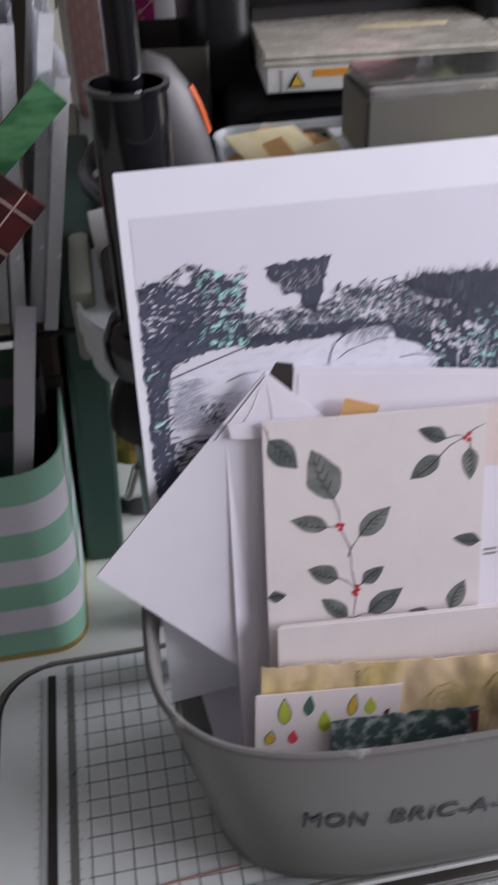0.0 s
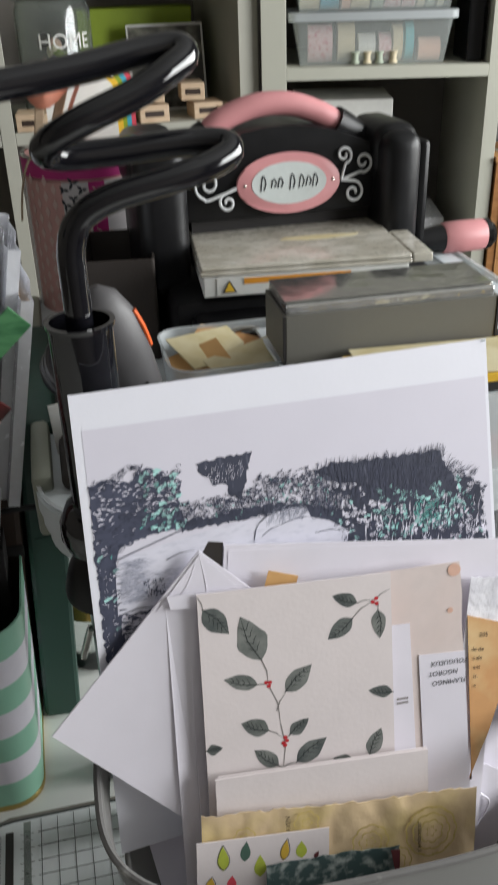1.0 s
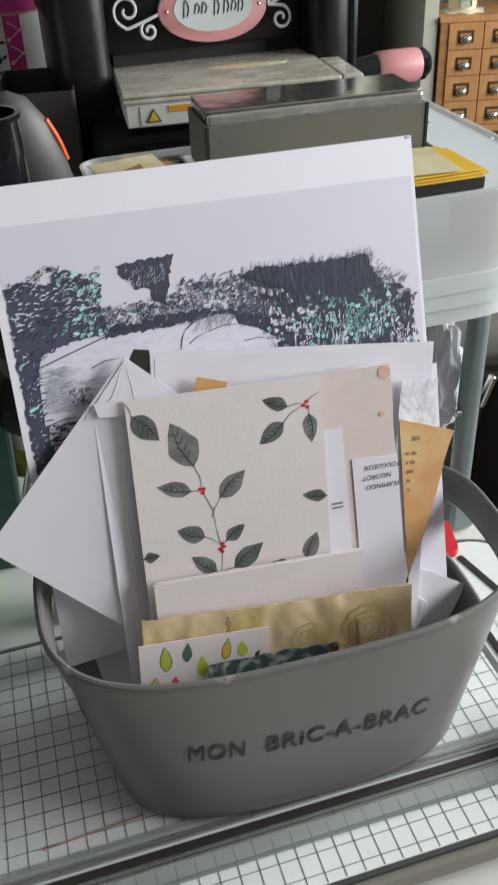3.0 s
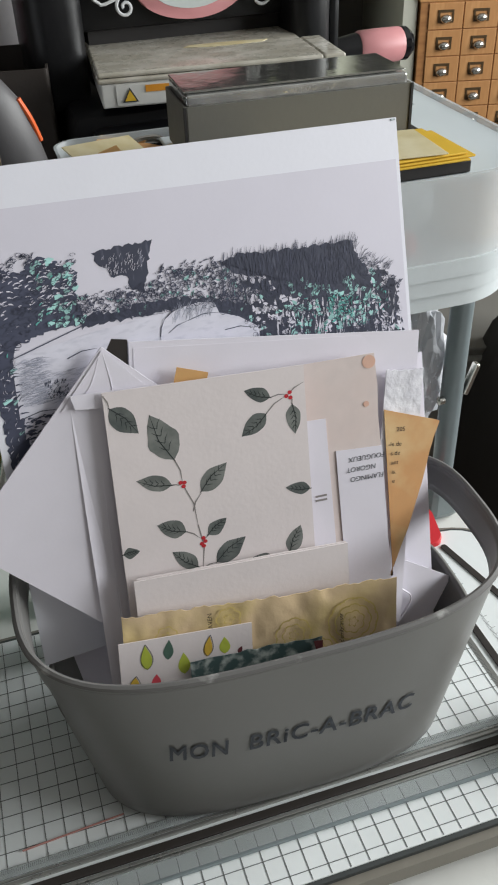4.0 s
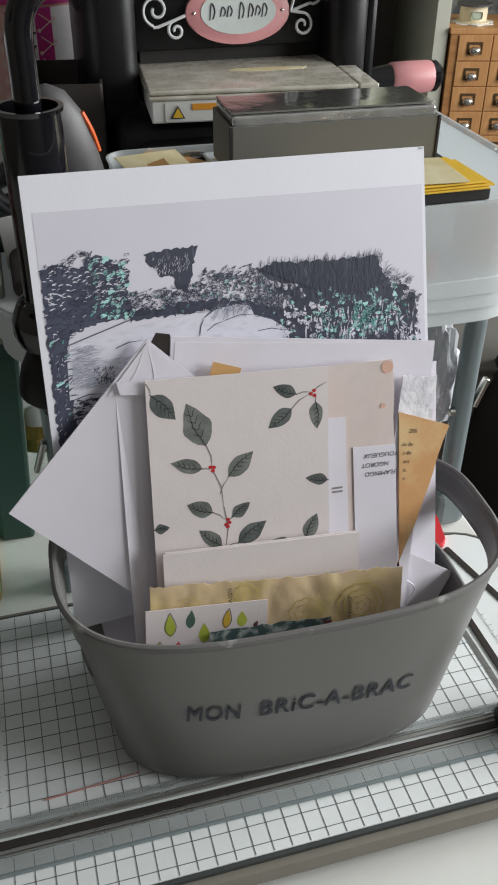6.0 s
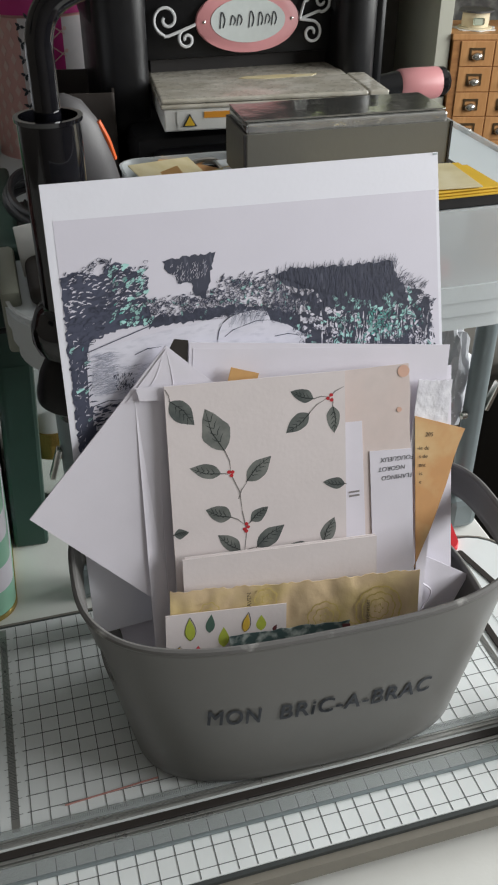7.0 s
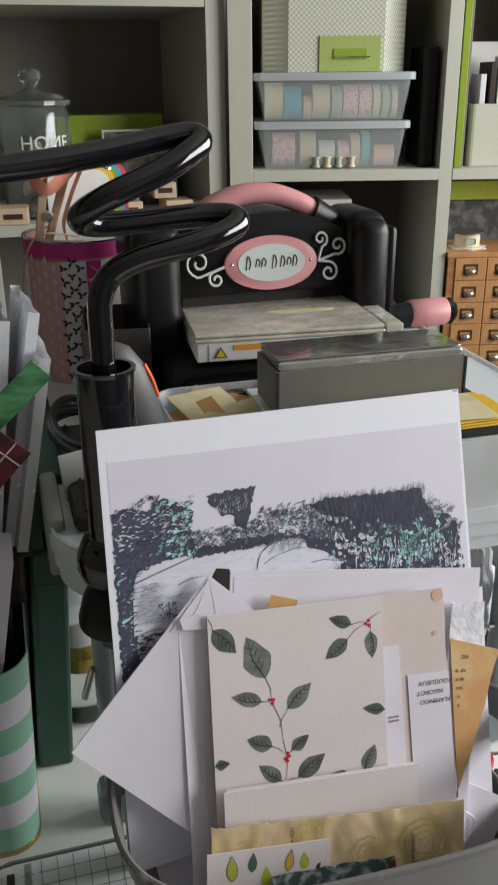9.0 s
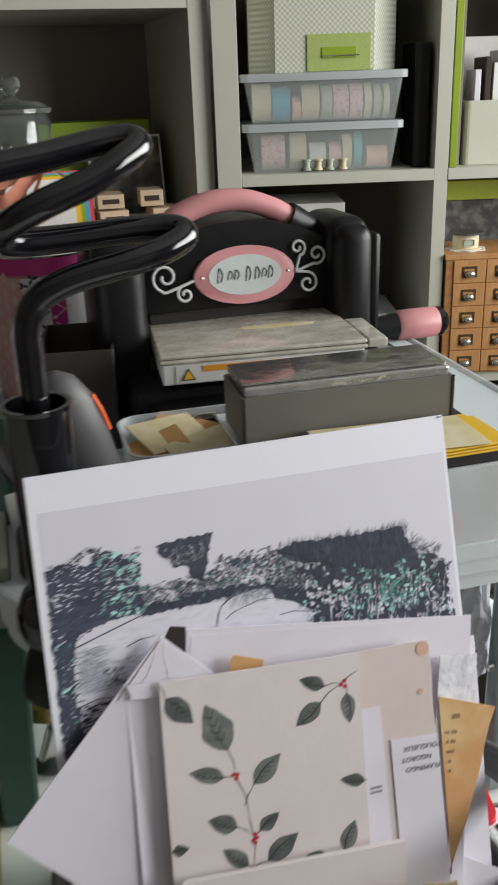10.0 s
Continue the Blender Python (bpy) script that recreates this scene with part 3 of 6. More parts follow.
border_area = [(122, -62), (138, -64), (150, -68), (180, -72), (200, -70), (210, -82), (214, -112), (126, -112), (126, -80)]
part("tree", flat(blob(tree_area, rnd, 0.8), 0.00012, 0.00006), M["navy"], a4, "dark navy inked tree")
part("roof_shade", flat(blob([(44, -65), (60, -66), (75, -65), (92, -66), (108, -69), (126, -76), (126, -86), (108, -74), (92, -70), (75, -70.6), (44, -71)], rnd, 1.0), 0.00012, 0.00006), M["navy"], a4, "dark band of ink under the shrubs")
part("border_hedge", flat(blob(border_area, rnd, 1.4), 0.00012, 0.00006), M["navy"], a4, "dark navy inked hedge")
part("dense_hedge", flat(blob([(112, -53), (122, -51), (150, -53), (184, -54), (186, -62), (192, -70), (190, -78), (180, -78), (160, -80), (142, -73), (136, -64), (120, -60)], rnd, 1.0), 0.0002, 0.00006), M["hedge_dense"], a4, "dense dark hatched hedge")
caravan = [(12, -84), (14, -78.5), (20, -77), (50, -73.5), (75, -71.5), (84, -71.5), (84, -103), (60, -104), (11, -106)]
part("caravan", flat(mm(caravan), 0.0002, 0.00006), M["carwhite"], a4, "white caravan in pencil shading")
part("car_roof", flat(mm([(80, -82), (82, -74), (90, -70.5), (100, -69.5), (108, -71), (110, -76), (120, -80), (130, -87), (130, -104), (80, -104)]), 0.00036, 0.00006), M["carwhite"], a4, "pale rounded car roof")
inks = {k: bmesh.new() for k in ("ink", "teal", "teal_pale", "gap", "pencil")}


def stroke(bm, x, y, length, deg, w, z):
    c, s = math.cos(radians(deg)), math.sin(radians(deg))
    vs = []
    for a, b in ((0, -w), (length * 0.5, -w * 1.1 + length * 0.08), (length, -w * 0.3), (length, w * 0.3), (length * 0.5, w * 1.1 + length * 0.08), (0, w)):
        vs.append(bm.verts.new(((x + a * c - b * s) * 0.001, (y + a * s + b * c) * 0.001, z)))
    bm.faces.new(vs)


def scatter(bm, n, x0, x1, top, low, length, w, angles, z):
    for _ in range(n):
        x = rnd.uniform(x0, x1)
        y = rnd.uniform(low(x), top(x))
        stroke(bm, x, y, rnd.uniform(*length), rnd.uniform(*angles), rnd.uniform(*w), z + rnd.uniform(0, 0.00004))


def inside(area, x, y):
    hit = False
    for (x0, y0), (x1, y1) in zip(area, area[1:] + area[:1]):
        if (y0 > y) != (y1 > y) and x < x0 + (y - y0) * (x1 - x0) / (y1 - y0):
            hit = not hit
    return hit


def foliage(bm, n, area, length, w, angles, z, keep=lambda x, y: 1.0):
    """Leaf strokes inside an area; keep(x, y) thins them out."""
    xs, ys = [p[0] for p in area], [p[1] for p in area]
    for _ in range(n):
        x, y = rnd.uniform(min(xs), max(xs)), rnd.uniform(min(ys), max(ys))
        if inside(area, x, y) and rnd.random() < keep(x, y):
            stroke(bm, x, y, rnd.uniform(*length), rnd.uniform(*angles), rnd.uniform(*w), z + rnd.uniform(0, 0.00004))


def curl(bm, x, y, r, w, z):
    """A small pen loop, not quite closed."""
    a0, n = rnd.uniform(0, 6.28), 9
    squash = rnd.uniform(0.55, 1.0)
    inner, outer = [], []
    for k in range(n):
        a = a0 + 5.4 * k / (n - 1)
        for row, q in ((inner, r - w), (outer, r + w)):
            row.append(bm.verts.new(((x + q * math.cos(a)) * 0.001, (y + q * squash * math.sin(a)) * 0.001, z)))
    for k in range(n - 1):
        bm.faces.new((inner[k], outer[k], outer[k + 1], inner[k + 1]))


# gaps of bare paper between the leaves, then pen work and teal washes over them
foliage(inks["gap"], 1100, tree_area, (1.2, 3.0), (0.14, 0.34), (-25, 40), 0.0002, lambda x, y: (0.75 if x > 24 else 0.5) if y > -60 else 0.12)
foliage(inks["gap"], 520, border_area, (2, 4.6), (0.5, 1.4), (0, 180), 0.0002, lambda x, y: 0.8 if x < 150 else 0.4)
foliage(inks["gap"], 260, border_area, (4, 10), (0.2, 0.5), (80, 100), 0.0002, lambda x, y: 1.0 if y < -84 and x > 140 else 0.0)
foliage(inks["teal_pale"], 420, tree_area, (2, 4.6), (0.5, 1.1), (0, 70), 0.00026, lambda x, y: 0.9 if 27 < x < 46 else 0.03)
foliage(inks["teal_pale"], 260, shrub_area, (1.4, 3.2), (0.3, 0.7), (0, 180), 0.00016, lambda x, y: 0.5)
foliage(inks["teal_pale"], 340, border_area, (2, 4.4), (0.5, 1.1), (0, 180), 0.00026, lambda x, y: 0.8 if 146 < x < 200 and y > -98 else 0.1)
foliage(inks["ink"], 900, tree_area, (1.2, 3.4), (0.12, 0.32), (-20, 50), 0.00036)
foliage(inks["ink"], 700, shrub_area, (1.0, 2.6), (0.15, 0.4), (0, 360), 0.00036)
foliage(inks["ink"], 700, border_area, (1.0, 3.0), (0.14, 0.4), (0, 360), 0.00036)
foliage(inks["ink"], 160, border_area, (4, 9), (0.15, 0.35), (80, 100), 0.00036, lambda x, y: 1.0 if y < -84 else 0.0)
for area, n, size in ((tree_area, 120, (0.7, 1.5)), (shrub_area, 420, (0.8, 1.7)), (border_area, 260, (0.7, 1.5))):
    xs, ys = [p[0] for p in area], [p[1] for p in area]
    for _ in range(n * 2):
        x, y = rnd.uniform(min(xs), max(xs)), rnd.uniform(max(min(ys), -112), max(ys))
        if inside(area, x, y) and (area is not tree_area or x > 14):
            curl(inks["ink"], x, y, rnd.uniform(*size), rnd.uniform(0.1, 0.2), 0.00044 + rnd.uniform(0, 0.00003))
# leaves that break the outlines
for x0, x1, top in ((4, 46, lambda x: -40 - 3 * math.sin(x / 5)), (46, 82, lambda x: -59), (82, 112, lambda x: -53), (186, 212, lambda x: -62 - (x - 186) * 0.75)):
    for _ in range(int((x1 - x0) * 2.2)):
        x = rnd.uniform(x0, x1)
        y = top(x) + rnd.uniform(-3, 2.4)
        (curl(inks["ink"], x, y, rnd.uniform(0.6, 1.2), 0.13, 0.00044) if rnd.random() < 0.45 else stroke(inks["ink"], x, y, rnd.uniform(1, 2.6), rnd.uniform(-10, 70), 0.25, 0.00044))
scatter(inks["ink"], 800, 112, 186, lambda x: -51 - (x - 112) * 0.05, lambda x: -76, (2, 5.5), (0.1, 0.2), (72, 100), 0.00044)
scatter(inks["gap"], 90, 57, 77, lambda x: -42.5, lambda x: -51 + 0.2 * (x - 67), (0.8, 2.4), (0.04, 0.08), (50, 75), 0.00044)
scatter(inks["ink"], 60, 185, 205, lambda x: -57 - (x - 185) * 0.6, lambda x: -72, (2, 5), (0.07, 0.14), (20, 70), 0.00044)
scatter(inks["gap"], 30, 4.5, 10.5, lambda x: -64, lambda x: -128, (0.8, 2.4), (0.05, 0.1), (40, 120), 0.00044)
scatter(inks["pencil"], 420, 13, 24, lambda x: -80, lambda x: -101, (1.5, 6), (0.04, 0.1), (-8, 14), 0.00044)
scatter(inks["pencil"], 160, 20, 40, lambda x: -88, lambda x: -102, (1.5, 5), (0.04, 0.08), (-8, 14), 0.00044)
scatter(inks["pencil"], 160, 86, 106, lambda x: -71.5, lambda x: -77, (1.5, 5), (0.05, 0.1), (50, 75), 0.00044)
scatter(inks["ink"], 90, 24, 34, lambda x: -92, lambda x: -100, (0.6, 1.8), (0.1, 0.25), (20, 100), 0.00046)
scatter(inks["ink"], 120, 12, 30, lambda x: -106, lambda x: -124, (1, 4), (0.2, 0.5), (-5, 10), 0.00044)
for x0, y0, x1, y1 in ((12, -78.5, 84, -71.3), (80, -82, 83, -74), (83, -74, 92, -70), (92, -70, 108, -71), (108, -71, 110, -76), (84, -81, 94, -77), (94, -77, 110, -76), (110, -76, 130, -87), (36, -83, 50, -81), (11, -106, 30, -105), (112, -85, 128, -87)):
    stroke(inks["ink"], x0, y0, math.hypot(x1 - x0, y1 - y0), math.degrees(math.atan2(y1 - y0, x1 - x0)), 0.22, 0.00047)
foliage(inks["teal"], 150, tree_area, (1.0, 2.6), (0.18, 0.4), (0, 70), 0.0005, lambda x, y: 0.8 if 25 < x < 42 else 0.04)
scatter(inks["teal"], 46, 168, 184, lambda x: -80, lambda x: -92, (1, 2.6), (0.25, 0.55), (0, 360), 0.0005)
scatter(inks["teal"], 70, 146, 204, lambda x: -74, lambda x: -98, (0.8, 2.2), (0.14, 0.34), (0, 360), 0.0005)
tagged(part("bare_paper", inks["gap"], M["sky_gap"], a4, "pale gaps between the inked leaves"), kind="stuff")
tagged(part("teal_wash", inks["teal_pale"], M["teal_pale"], a4, "pale teal wash"), kind="stuff")
tagged(part("pencil_hatching", inks["pencil"], M["pencil"], a4, "grey pencil strokes"), kind="stuff")
part("staple", box(0.2072, 0.2096, -0.0012, -0.0004, 0.0001, 0.0005, 0.0001), M["tube"], a4, "small dark staple")
tagged(part("pen_hatching", inks["ink"], M["navy"], a4, "fine dark navy pen strokes"), kind="stuff")
tagged(part("teal_hatching", inks["teal"], M["teal"], a4, "teal green pen strokes"), kind="stuff")

sheet("back_sheet", (0.044, 0.05, 0.128), 0.085, 0.124, 3, 18, -8, M["paper"], "bluish white sheet standing inside the basket", shape=lambda s, t: (0.085 * s + 0.033 * t * (1 - s), -0.124 * t))
wr = sheet("white_sheet", (0.2, 0.0565, 0.194), 0.0515, 0.165, 3, 16, -1, M["paper"], "white sheet with a folded edge")
sheet("crumpled_tissue", (0.2265, 0.0476, 0.1942), 0.021, 0.05, 3, 16, -10, blend_mat("crumpled_white", (0.8, 0.79, 0.83), (0.66, 0.65, 0.7), 90, 0.4, 0.6, 0.7, bump=0.45, bump_dist=0.003), "crumpled textured white tissue paper", torn=("top", "right"))
wc = sheet("white_card", (0.105, 0.0631, 0.2264), 0.144, 0.16, 0, 18, -8, M["paper"], "large white card with a pale cut-out tab", "card", thick=0.0008)
part("tab", flat(mm([(2, -3), (112, -1.5), (115, -4), (115, -22), (2, -22)]), 0.00005, 0.00015), M["paper"], wc, "pale cut-out tab")
part("dark_corner", flat(mm([(-12, 2), (-0.4, 1), (-0.4, -14), (-14, -14)]), -0.0006), M["rail_dark"], wc, "dark card corner")
sheet("orange_scrap", (0.124, 0.0535, 0.2145), 0.015, 0.028, 0, 18, -20, M["orange"], "small orange card scrap")
kr = sheet("book_page", (0.2225, 0.0415, 0.1764), 0.03, 0.12, 3, 17, -2, M["kraft"], "tea-stained torn book page with printed lines", torn=("right",),
           shape=lambda s, t: (0.0005 + (0.0005 + s * (0.0315 - 0.034 * t ** 0.8 + 0.004 * math.sin(3 * t))), -0.001 - 0.092 * t - 0.012 * s * (1 - t)))
for k, (word, x) in enumerate((("205", 0.008), ("-le de", 0.003), ("s de", 0.004), ("ant", 0.004), ("is.", 0.004), ("e", 0.004))):
    part("printed_line", merge(bmesh.new(), text_mesh(word, 0.0033), pose(x - 0.001, -0.0135 - 0.005 * k - (0.002 if k else 0), 0.0003, 0, 0, -8)), M["brown"], kr)
env = sheet("square_envelope", (0.092, 0.0565, 0.23), 0.109, 0.077, 0, 18, -135, M["paper"], "white square envelope standing on its corner", "envelope", thick=0.0012, shape=lambda s, t: (0.109 * s, 0.079 * t))
part("flap", flat(mm([(1, 1), (34, 2), (4, 38)]), 0.0003), M["paper"], env, "folded envelope flap")
part("crease", tube_along([(0.002, 0.002, 0.0004), (0.012, 0.014, 0.0006), (0.02, 0.02, 0.0004)], 0.00012, 6), M["paper"], env)
part("crease", tube_along([(0.003, 0.001, 0.0004), (0.018, 0.006, 0.0006), (0.032, 0.004, 0.0004)], 0.00012, 6), M["paper"], env)
env2 = sheet("tall_envelope", (0.074, 0.051, 0.2128), 0.03, 0.175, 0, 19, -2.5, M["paper"], "tall white envelope with a soft fold", "envelope", bend=0.002, thick=0.0012)
part("fold", tube_along([(0.011, -0.001, -0.0008), (0.0095, -0.06, -0.0008), (0.009, -0.17, -0.0008)], 0.00025, 6), M["paper"], env2)
part("flap", flat(mm([(0.5, -0.5), (29.5, -0.5), (27, -9), (2, -7)]), 0.0021, 0.0002), M["paper"], env2)
pk = sheet("peach_card", (0.1709, 0.0486, 0.2062), 0.0488, 0.16, -1, 18, -1, M["peach"], "peach printed card with stains and pasted labels", "card", torn=("right",))
part("stain", flat([(0.0034 * math.cos(a * 0.4) + 0.0452, 0.0033 * math.sin(a * 0.4) - 0.0038) for a in range(16)], 0.0001), M["salmon"], pk, "salmon watercolour stain")
part("stain", flat([(0.0015 * math.cos(a * 0.4) + 0.0425, 0.0014 * math.sin(a * 0.4) - 0.0245) for a in range(16)], 0.0001), M["salmon"], pk)
lab = part("address_label", flat(mm([(25, -45.5), (49.3, -47), (50, -125), (25.5, -125)]), 0.0003, 0.0003), M["paper"], pk, "white pasted label with handwriting upside down")
for k, word in enumerate(("FOUGUEUX", "NGOROT", "FLAMINGO")):
    part("handwriting", merge(bmesh.new(), text_mesh(word, 0.0036, 0, 0.15)), M["ink"], lab, m=pose((0.0505, 0.0455, 0.0495)[k], -0.0505 - 0.0052 * k, 0.0008, 0, 0, 179))
lab2 = part("small_label", flat(mm([(8, -27.5), (21, -28), (21.6, -125), (8, -125)]), 0.0003, 0.0003), M["paper"], pk, "narrow white pasted label")
for k in range(2):
    part("print_bar", box(0.0125, 0.0185, -0.0675 - 0.0022 * k, -0.0665 - 0.0022 * k, 0.0007, 0.0008), M["stem"], lab2)

# the painted card
lc = sheet("painted_leaf_card", (0.088, 0.0462, 0.213), 0.094, 0.15, 0, 19, -3, M["paper_warm"], "cream watercolour card painted with grey green leaves and red berries", "card", thick=0.0009)


def painted_leaf(base, tip, wide, dark):
    dx, dy = tip[0] - base[0], tip[1] - base[1]
    length = math.hypot(dx, dy)
    m = turn2(base[0] * 0.001, base[1] * 0.001, math.degrees(math.atan2(dy, dx)))
    outline = [(x + 0.0002 * math.sin(9 * x / length * 1000), y * (1 + 0.06 * math.sin(700 * x))) for x, y in leaf_outline(length * 0.001, wide * 0.00122)]
    lf = part("leaf", flat(outline, 0.00003, 0.00004, m=m), M["leaf_dark" if dark else "leaf"], lc)
    vein = bmesh.new()
    for x, y, l, d in [(-0.6, 0, length * 1.02, 0)] + [(length * f, 0, wide * 0.36, s) for f in (0.22, 0.38, 0.54, 0.7) for s in (42, -42)]:
        stroke(vein, x, y, l, d, 0.22 if d == 0 else 0.17, 0.00012)
    bmesh.ops.transform(vein, matrix=m, verts=vein.verts)
    part("vein", vein, M["vein"], lf)


for base, tip, wide, dark in (((2.4, -7.5), (14.1, -20.5), 10, 1), ((28.9, -35.5), (19.7, -12.9), 13.5, 0), ((26.5, -47.4), (10.3, -42.8), 7.4, 0), ((39.8, -53), (53.2, -40.9), 9, 0),
                              ((30.8, -71.5), (17.5, -65.9), 8.6, 0), ((41, -75.1), (50.6, -68.3), 6.6, 1), ((34.8, -90.3), (23.2, -80.5), 7.4, 0), ((43.8, -89.9), (59.2, -79.5), 9.2, 1),
                              ((0.2, -77.3), (8, -76.8), 5, 1), ((72, -92.8), (61.9, -91.1), 4, 0), ((76.8, -13.1), (64.5, -8.3), 6.6, 1), ((74.2, -20.5), (61.6, -29.7), 8, 1),
                              ((87.1, -17.9), (87.8, -32.4), 7, 0), ((93.6, -60.9), (81.2, -58.5), 6, 1), ((80.9, -92.4), (87.3, -79), 8, 0)):
    painted_leaf(base, tip, wide, dark)
for (x0, y0), (x1, y1) in (((0.3, -1.3), (2.6, -7.8)), ((28.9, -35.5), (31.5, -47.1)), ((31.6, -48.4), (36.7, -69)), ((36.7, -69), (37, -91.5)), ((35, -62), (39.9, -53.5)), ((26.5, -47.4), (30, -48.2)), ((30.8, -71.5), (37, -76)),
                           ((38, -78), (42, -75)), ((37, -91.5), (43.8, -89.9)), ((37, -91.5), (33.7, -89.4)), ((76.8, -13.1), (84.8, -12.7)), ((84.8, -13.6), (93.4, -8.1)), ((74.2, -20.5), (83.8, -13.7)), ((86.8, -13.5), (87.1, -17.9))):
    stem = bmesh.new()
    stroke(stem, x0, y0, math.hypot(x1 - x0, y1 - y0), math.degrees(math.atan2(y1 - y0, x1 - x0)), 0.28, 0.0001)
    part("stem", stem, M["stem"], lc)
for x, y in ((30.6, -47), (32.4, -47.2), (31.8, -49), (38.6, -76.2), (39.4, -78), (37.6, -79), (38.4, -80.2), (84.6, -13.6), (86.4, -12), (86.6, -14.6)):
    part("berry", flat([(0.001 * (x + 1.05 * math.cos(a * 0.6)), 0.001 * (y + 0.95 * math.sin(a * 0.6))) for a in range(11)], 0.0001, 0.00005), M["berry"], lc)

cr = sheet("folded_envelope", (0.214, 0.0235, 0.1), 0.03, 0.06, 0, 17, 0, M["paper"], "crumpled white envelope corner with an open flap", "envelope",
           shape=lambda s, t: (0.044 * s * (1 - 0.6 * t), -0.028 * s - 0.062 * t * (1 - 0.35 * s)), bend=0.0012)
part("flap", tube_along([(0.001, -0.018, 0.0008), (0.014, -0.027, 0.0012), (0.019, -0.034, 0.001), (0.012, -0.045, 0.001)], 0.0005, 6), M["paper"], cr)
bc = sheet("blank_card", (0.086, 0.0112, 0.131), 0.1055, 0.1, -1, 19, -3, M["paper_warm"], "plain blank off-white card in the basket", "card", thick=0.0008)
part("back_leaf", flat(mm([(1.5, 0.8), (105, 0.6), (104.8, -60), (1.5, -60)]), -0.0016, 0.0006), M["paper_warm"], bc, "rear leaf of the folded card")
gd = sheet("gold_tissue", (0.077, 0.0022, 0.1195), 0.137, 0.06, -1, 19, -5.5, M["gold"], "creased gold patterned tissue paper with a torn top edge", torn=("top",), nx=60, ny=22, bend=-0.001, crease=0.002)
for word, x in (("AVEN", 0.042), ("s'embrasser", 0.108)):
    part("printed_word", merge(bmesh.new(), text_mesh(word, 0.0032 if word == "AVEN" else 0.0034), pose(x, -0.0112 if word == "AVEN" else -0.03, 0.0026, 0, 0, 92)), M["brown"], gd)
def petal_ring(cx, cy, r, n):
    """Rings of short curved petals, printed as one flower."""
    bm = bmesh.new()
    for q in range(n):
        for k in range(5 + 2 * q):
            a = 2 * math.pi * k / (5 + 2 * q) + 0.4 * q
            rq = r * (q + 0.6) / n
            w = 0.55 * r / n
            arc = [(cx + rq * math.cos(a + t) + w * 0.5 * math.cos(a) * (1 - (t / 0.4) ** 2), cy + rq * math.sin(a + t) + w * 0.5 * math.sin(a) * (1 - (t / 0.4) ** 2)) for t in (-0.4, -0.2, 0, 0.2, 0.4)]
            inner = [(x - w * 0.35 * math.cos(a), y - w * 0.35 * math.sin(a)) for x, y in arc]
            bm.faces.new([bm.verts.new((x, y, 0.0022)) for x, y in arc + inner[::-1]])
    return bm


for cx, cy, r, n in ((0.113, -0.02, 0.014, 4), (0.082, -0.022, 0.01, 3), (0.05, -0.008, 0.007, 2), (0.095, -0.034, 0.009, 3), (0.02, -0.012, 0.006, 2)):
    part("printed_flower", petal_ring(cx, cy, r, n), M["gold_ink"], gd, "olive gold printed flower")
sm = sheet("fruit_card", (0.073, -0.0045, 0.11), 0.0636, 0.05, -1, 18, -5, M["paper_warm"], "small white card painted with coloured leaf drops", "card", thick=0.0006)
for x, y, l, w, d, colour, line in ((12.5, -15.5, 13, 6.2, 92, "lime", 1), (22.5, -12, 10.5, 5.4, 84, "dgreen", 0), (30, -21, 11.5, 6.4, 90, "lime", 0), (41, -14, 11, 4.8, 80, "ochre", 1), (50, -14, 9, 6, 90, "lime", 0), (16, -25.5, 7, 5, 85, "rose", 0), (5.5, -25, 7, 5, 80, "ochre", 1), (56.5, -15, 4, 2.5, 60, "maroon", 0)):
    m = turn2(x * 0.001, y * 0.001, d)
    drop = part("drop", flat(leaf_outline(l * 0.001, w * 0.001, tip=0.8), 0.00003, 0.00004, m=m), M[colour], sm)
    if line:
        ol = bmesh.new()
        pts = leaf_outline(l, w, tip=0.8)
        for (x0, y0), (x1, y1) in zip(pts, pts[1:] + pts[:1]):
            stroke(ol, x0 + 0.4, y0 - 0.3, math.hypot(x1 - x0, y1 - y0) + 0.1, math.degrees(math.atan2(y1 - y0, x1 - x0)), 0.16, 0.00012)
        bmesh.ops.transform(ol, matrix=m, verts=ol.verts)
        part("outline", ol, M["ink"], drop)
st = sheet("floral_strip", (0.104, -0.0125, 0.0942), 0.066, 0.03, -1, 18, -3.5, M["strip"], "torn dark teal floral paper strip", torn=("top", "right"), bend=0.001)
part("maroon_end", flat(mm([(61, -0.8), (65.6, -1.2), (65.4, -12), (63, -12)]), 0.0012), M["maroon"], st)

# ---- raised tray table behind the basket ----
TX0, TX1, TY0, TY1 = 0.020, 0.356, 0.112, 0.50
tw, td, tcx, tcy = TX1 - TX0, TY1 - TY0, (TX0 + TX1) / 2, (TY0 + TY1) / 2
TRAY = 0.213
table = thing("tray_table", pose(tcx, tcy, DESK), "folding tray table with grey legs and frosted rim on the desk", "tray table")
up = TRAY - DESK


def out(g):
    """The tray's outline, with points all along its straight sides."""
    pts, full = rounded_outline(tw + 2 * g, td + 2 * g, 0.05 + g, 10), []
    for (x0, y0), (x1, y1) in zip(pts, pts[1:] + pts[:1]):
        n = 12 if math.hypot(x1 - x0, y1 - y0) > 0.05 else 1
        full += [(x0 + (x1 - x0) * k / n, y0 + (y1 - y0) * k / n) for k in range(n)]
    return full


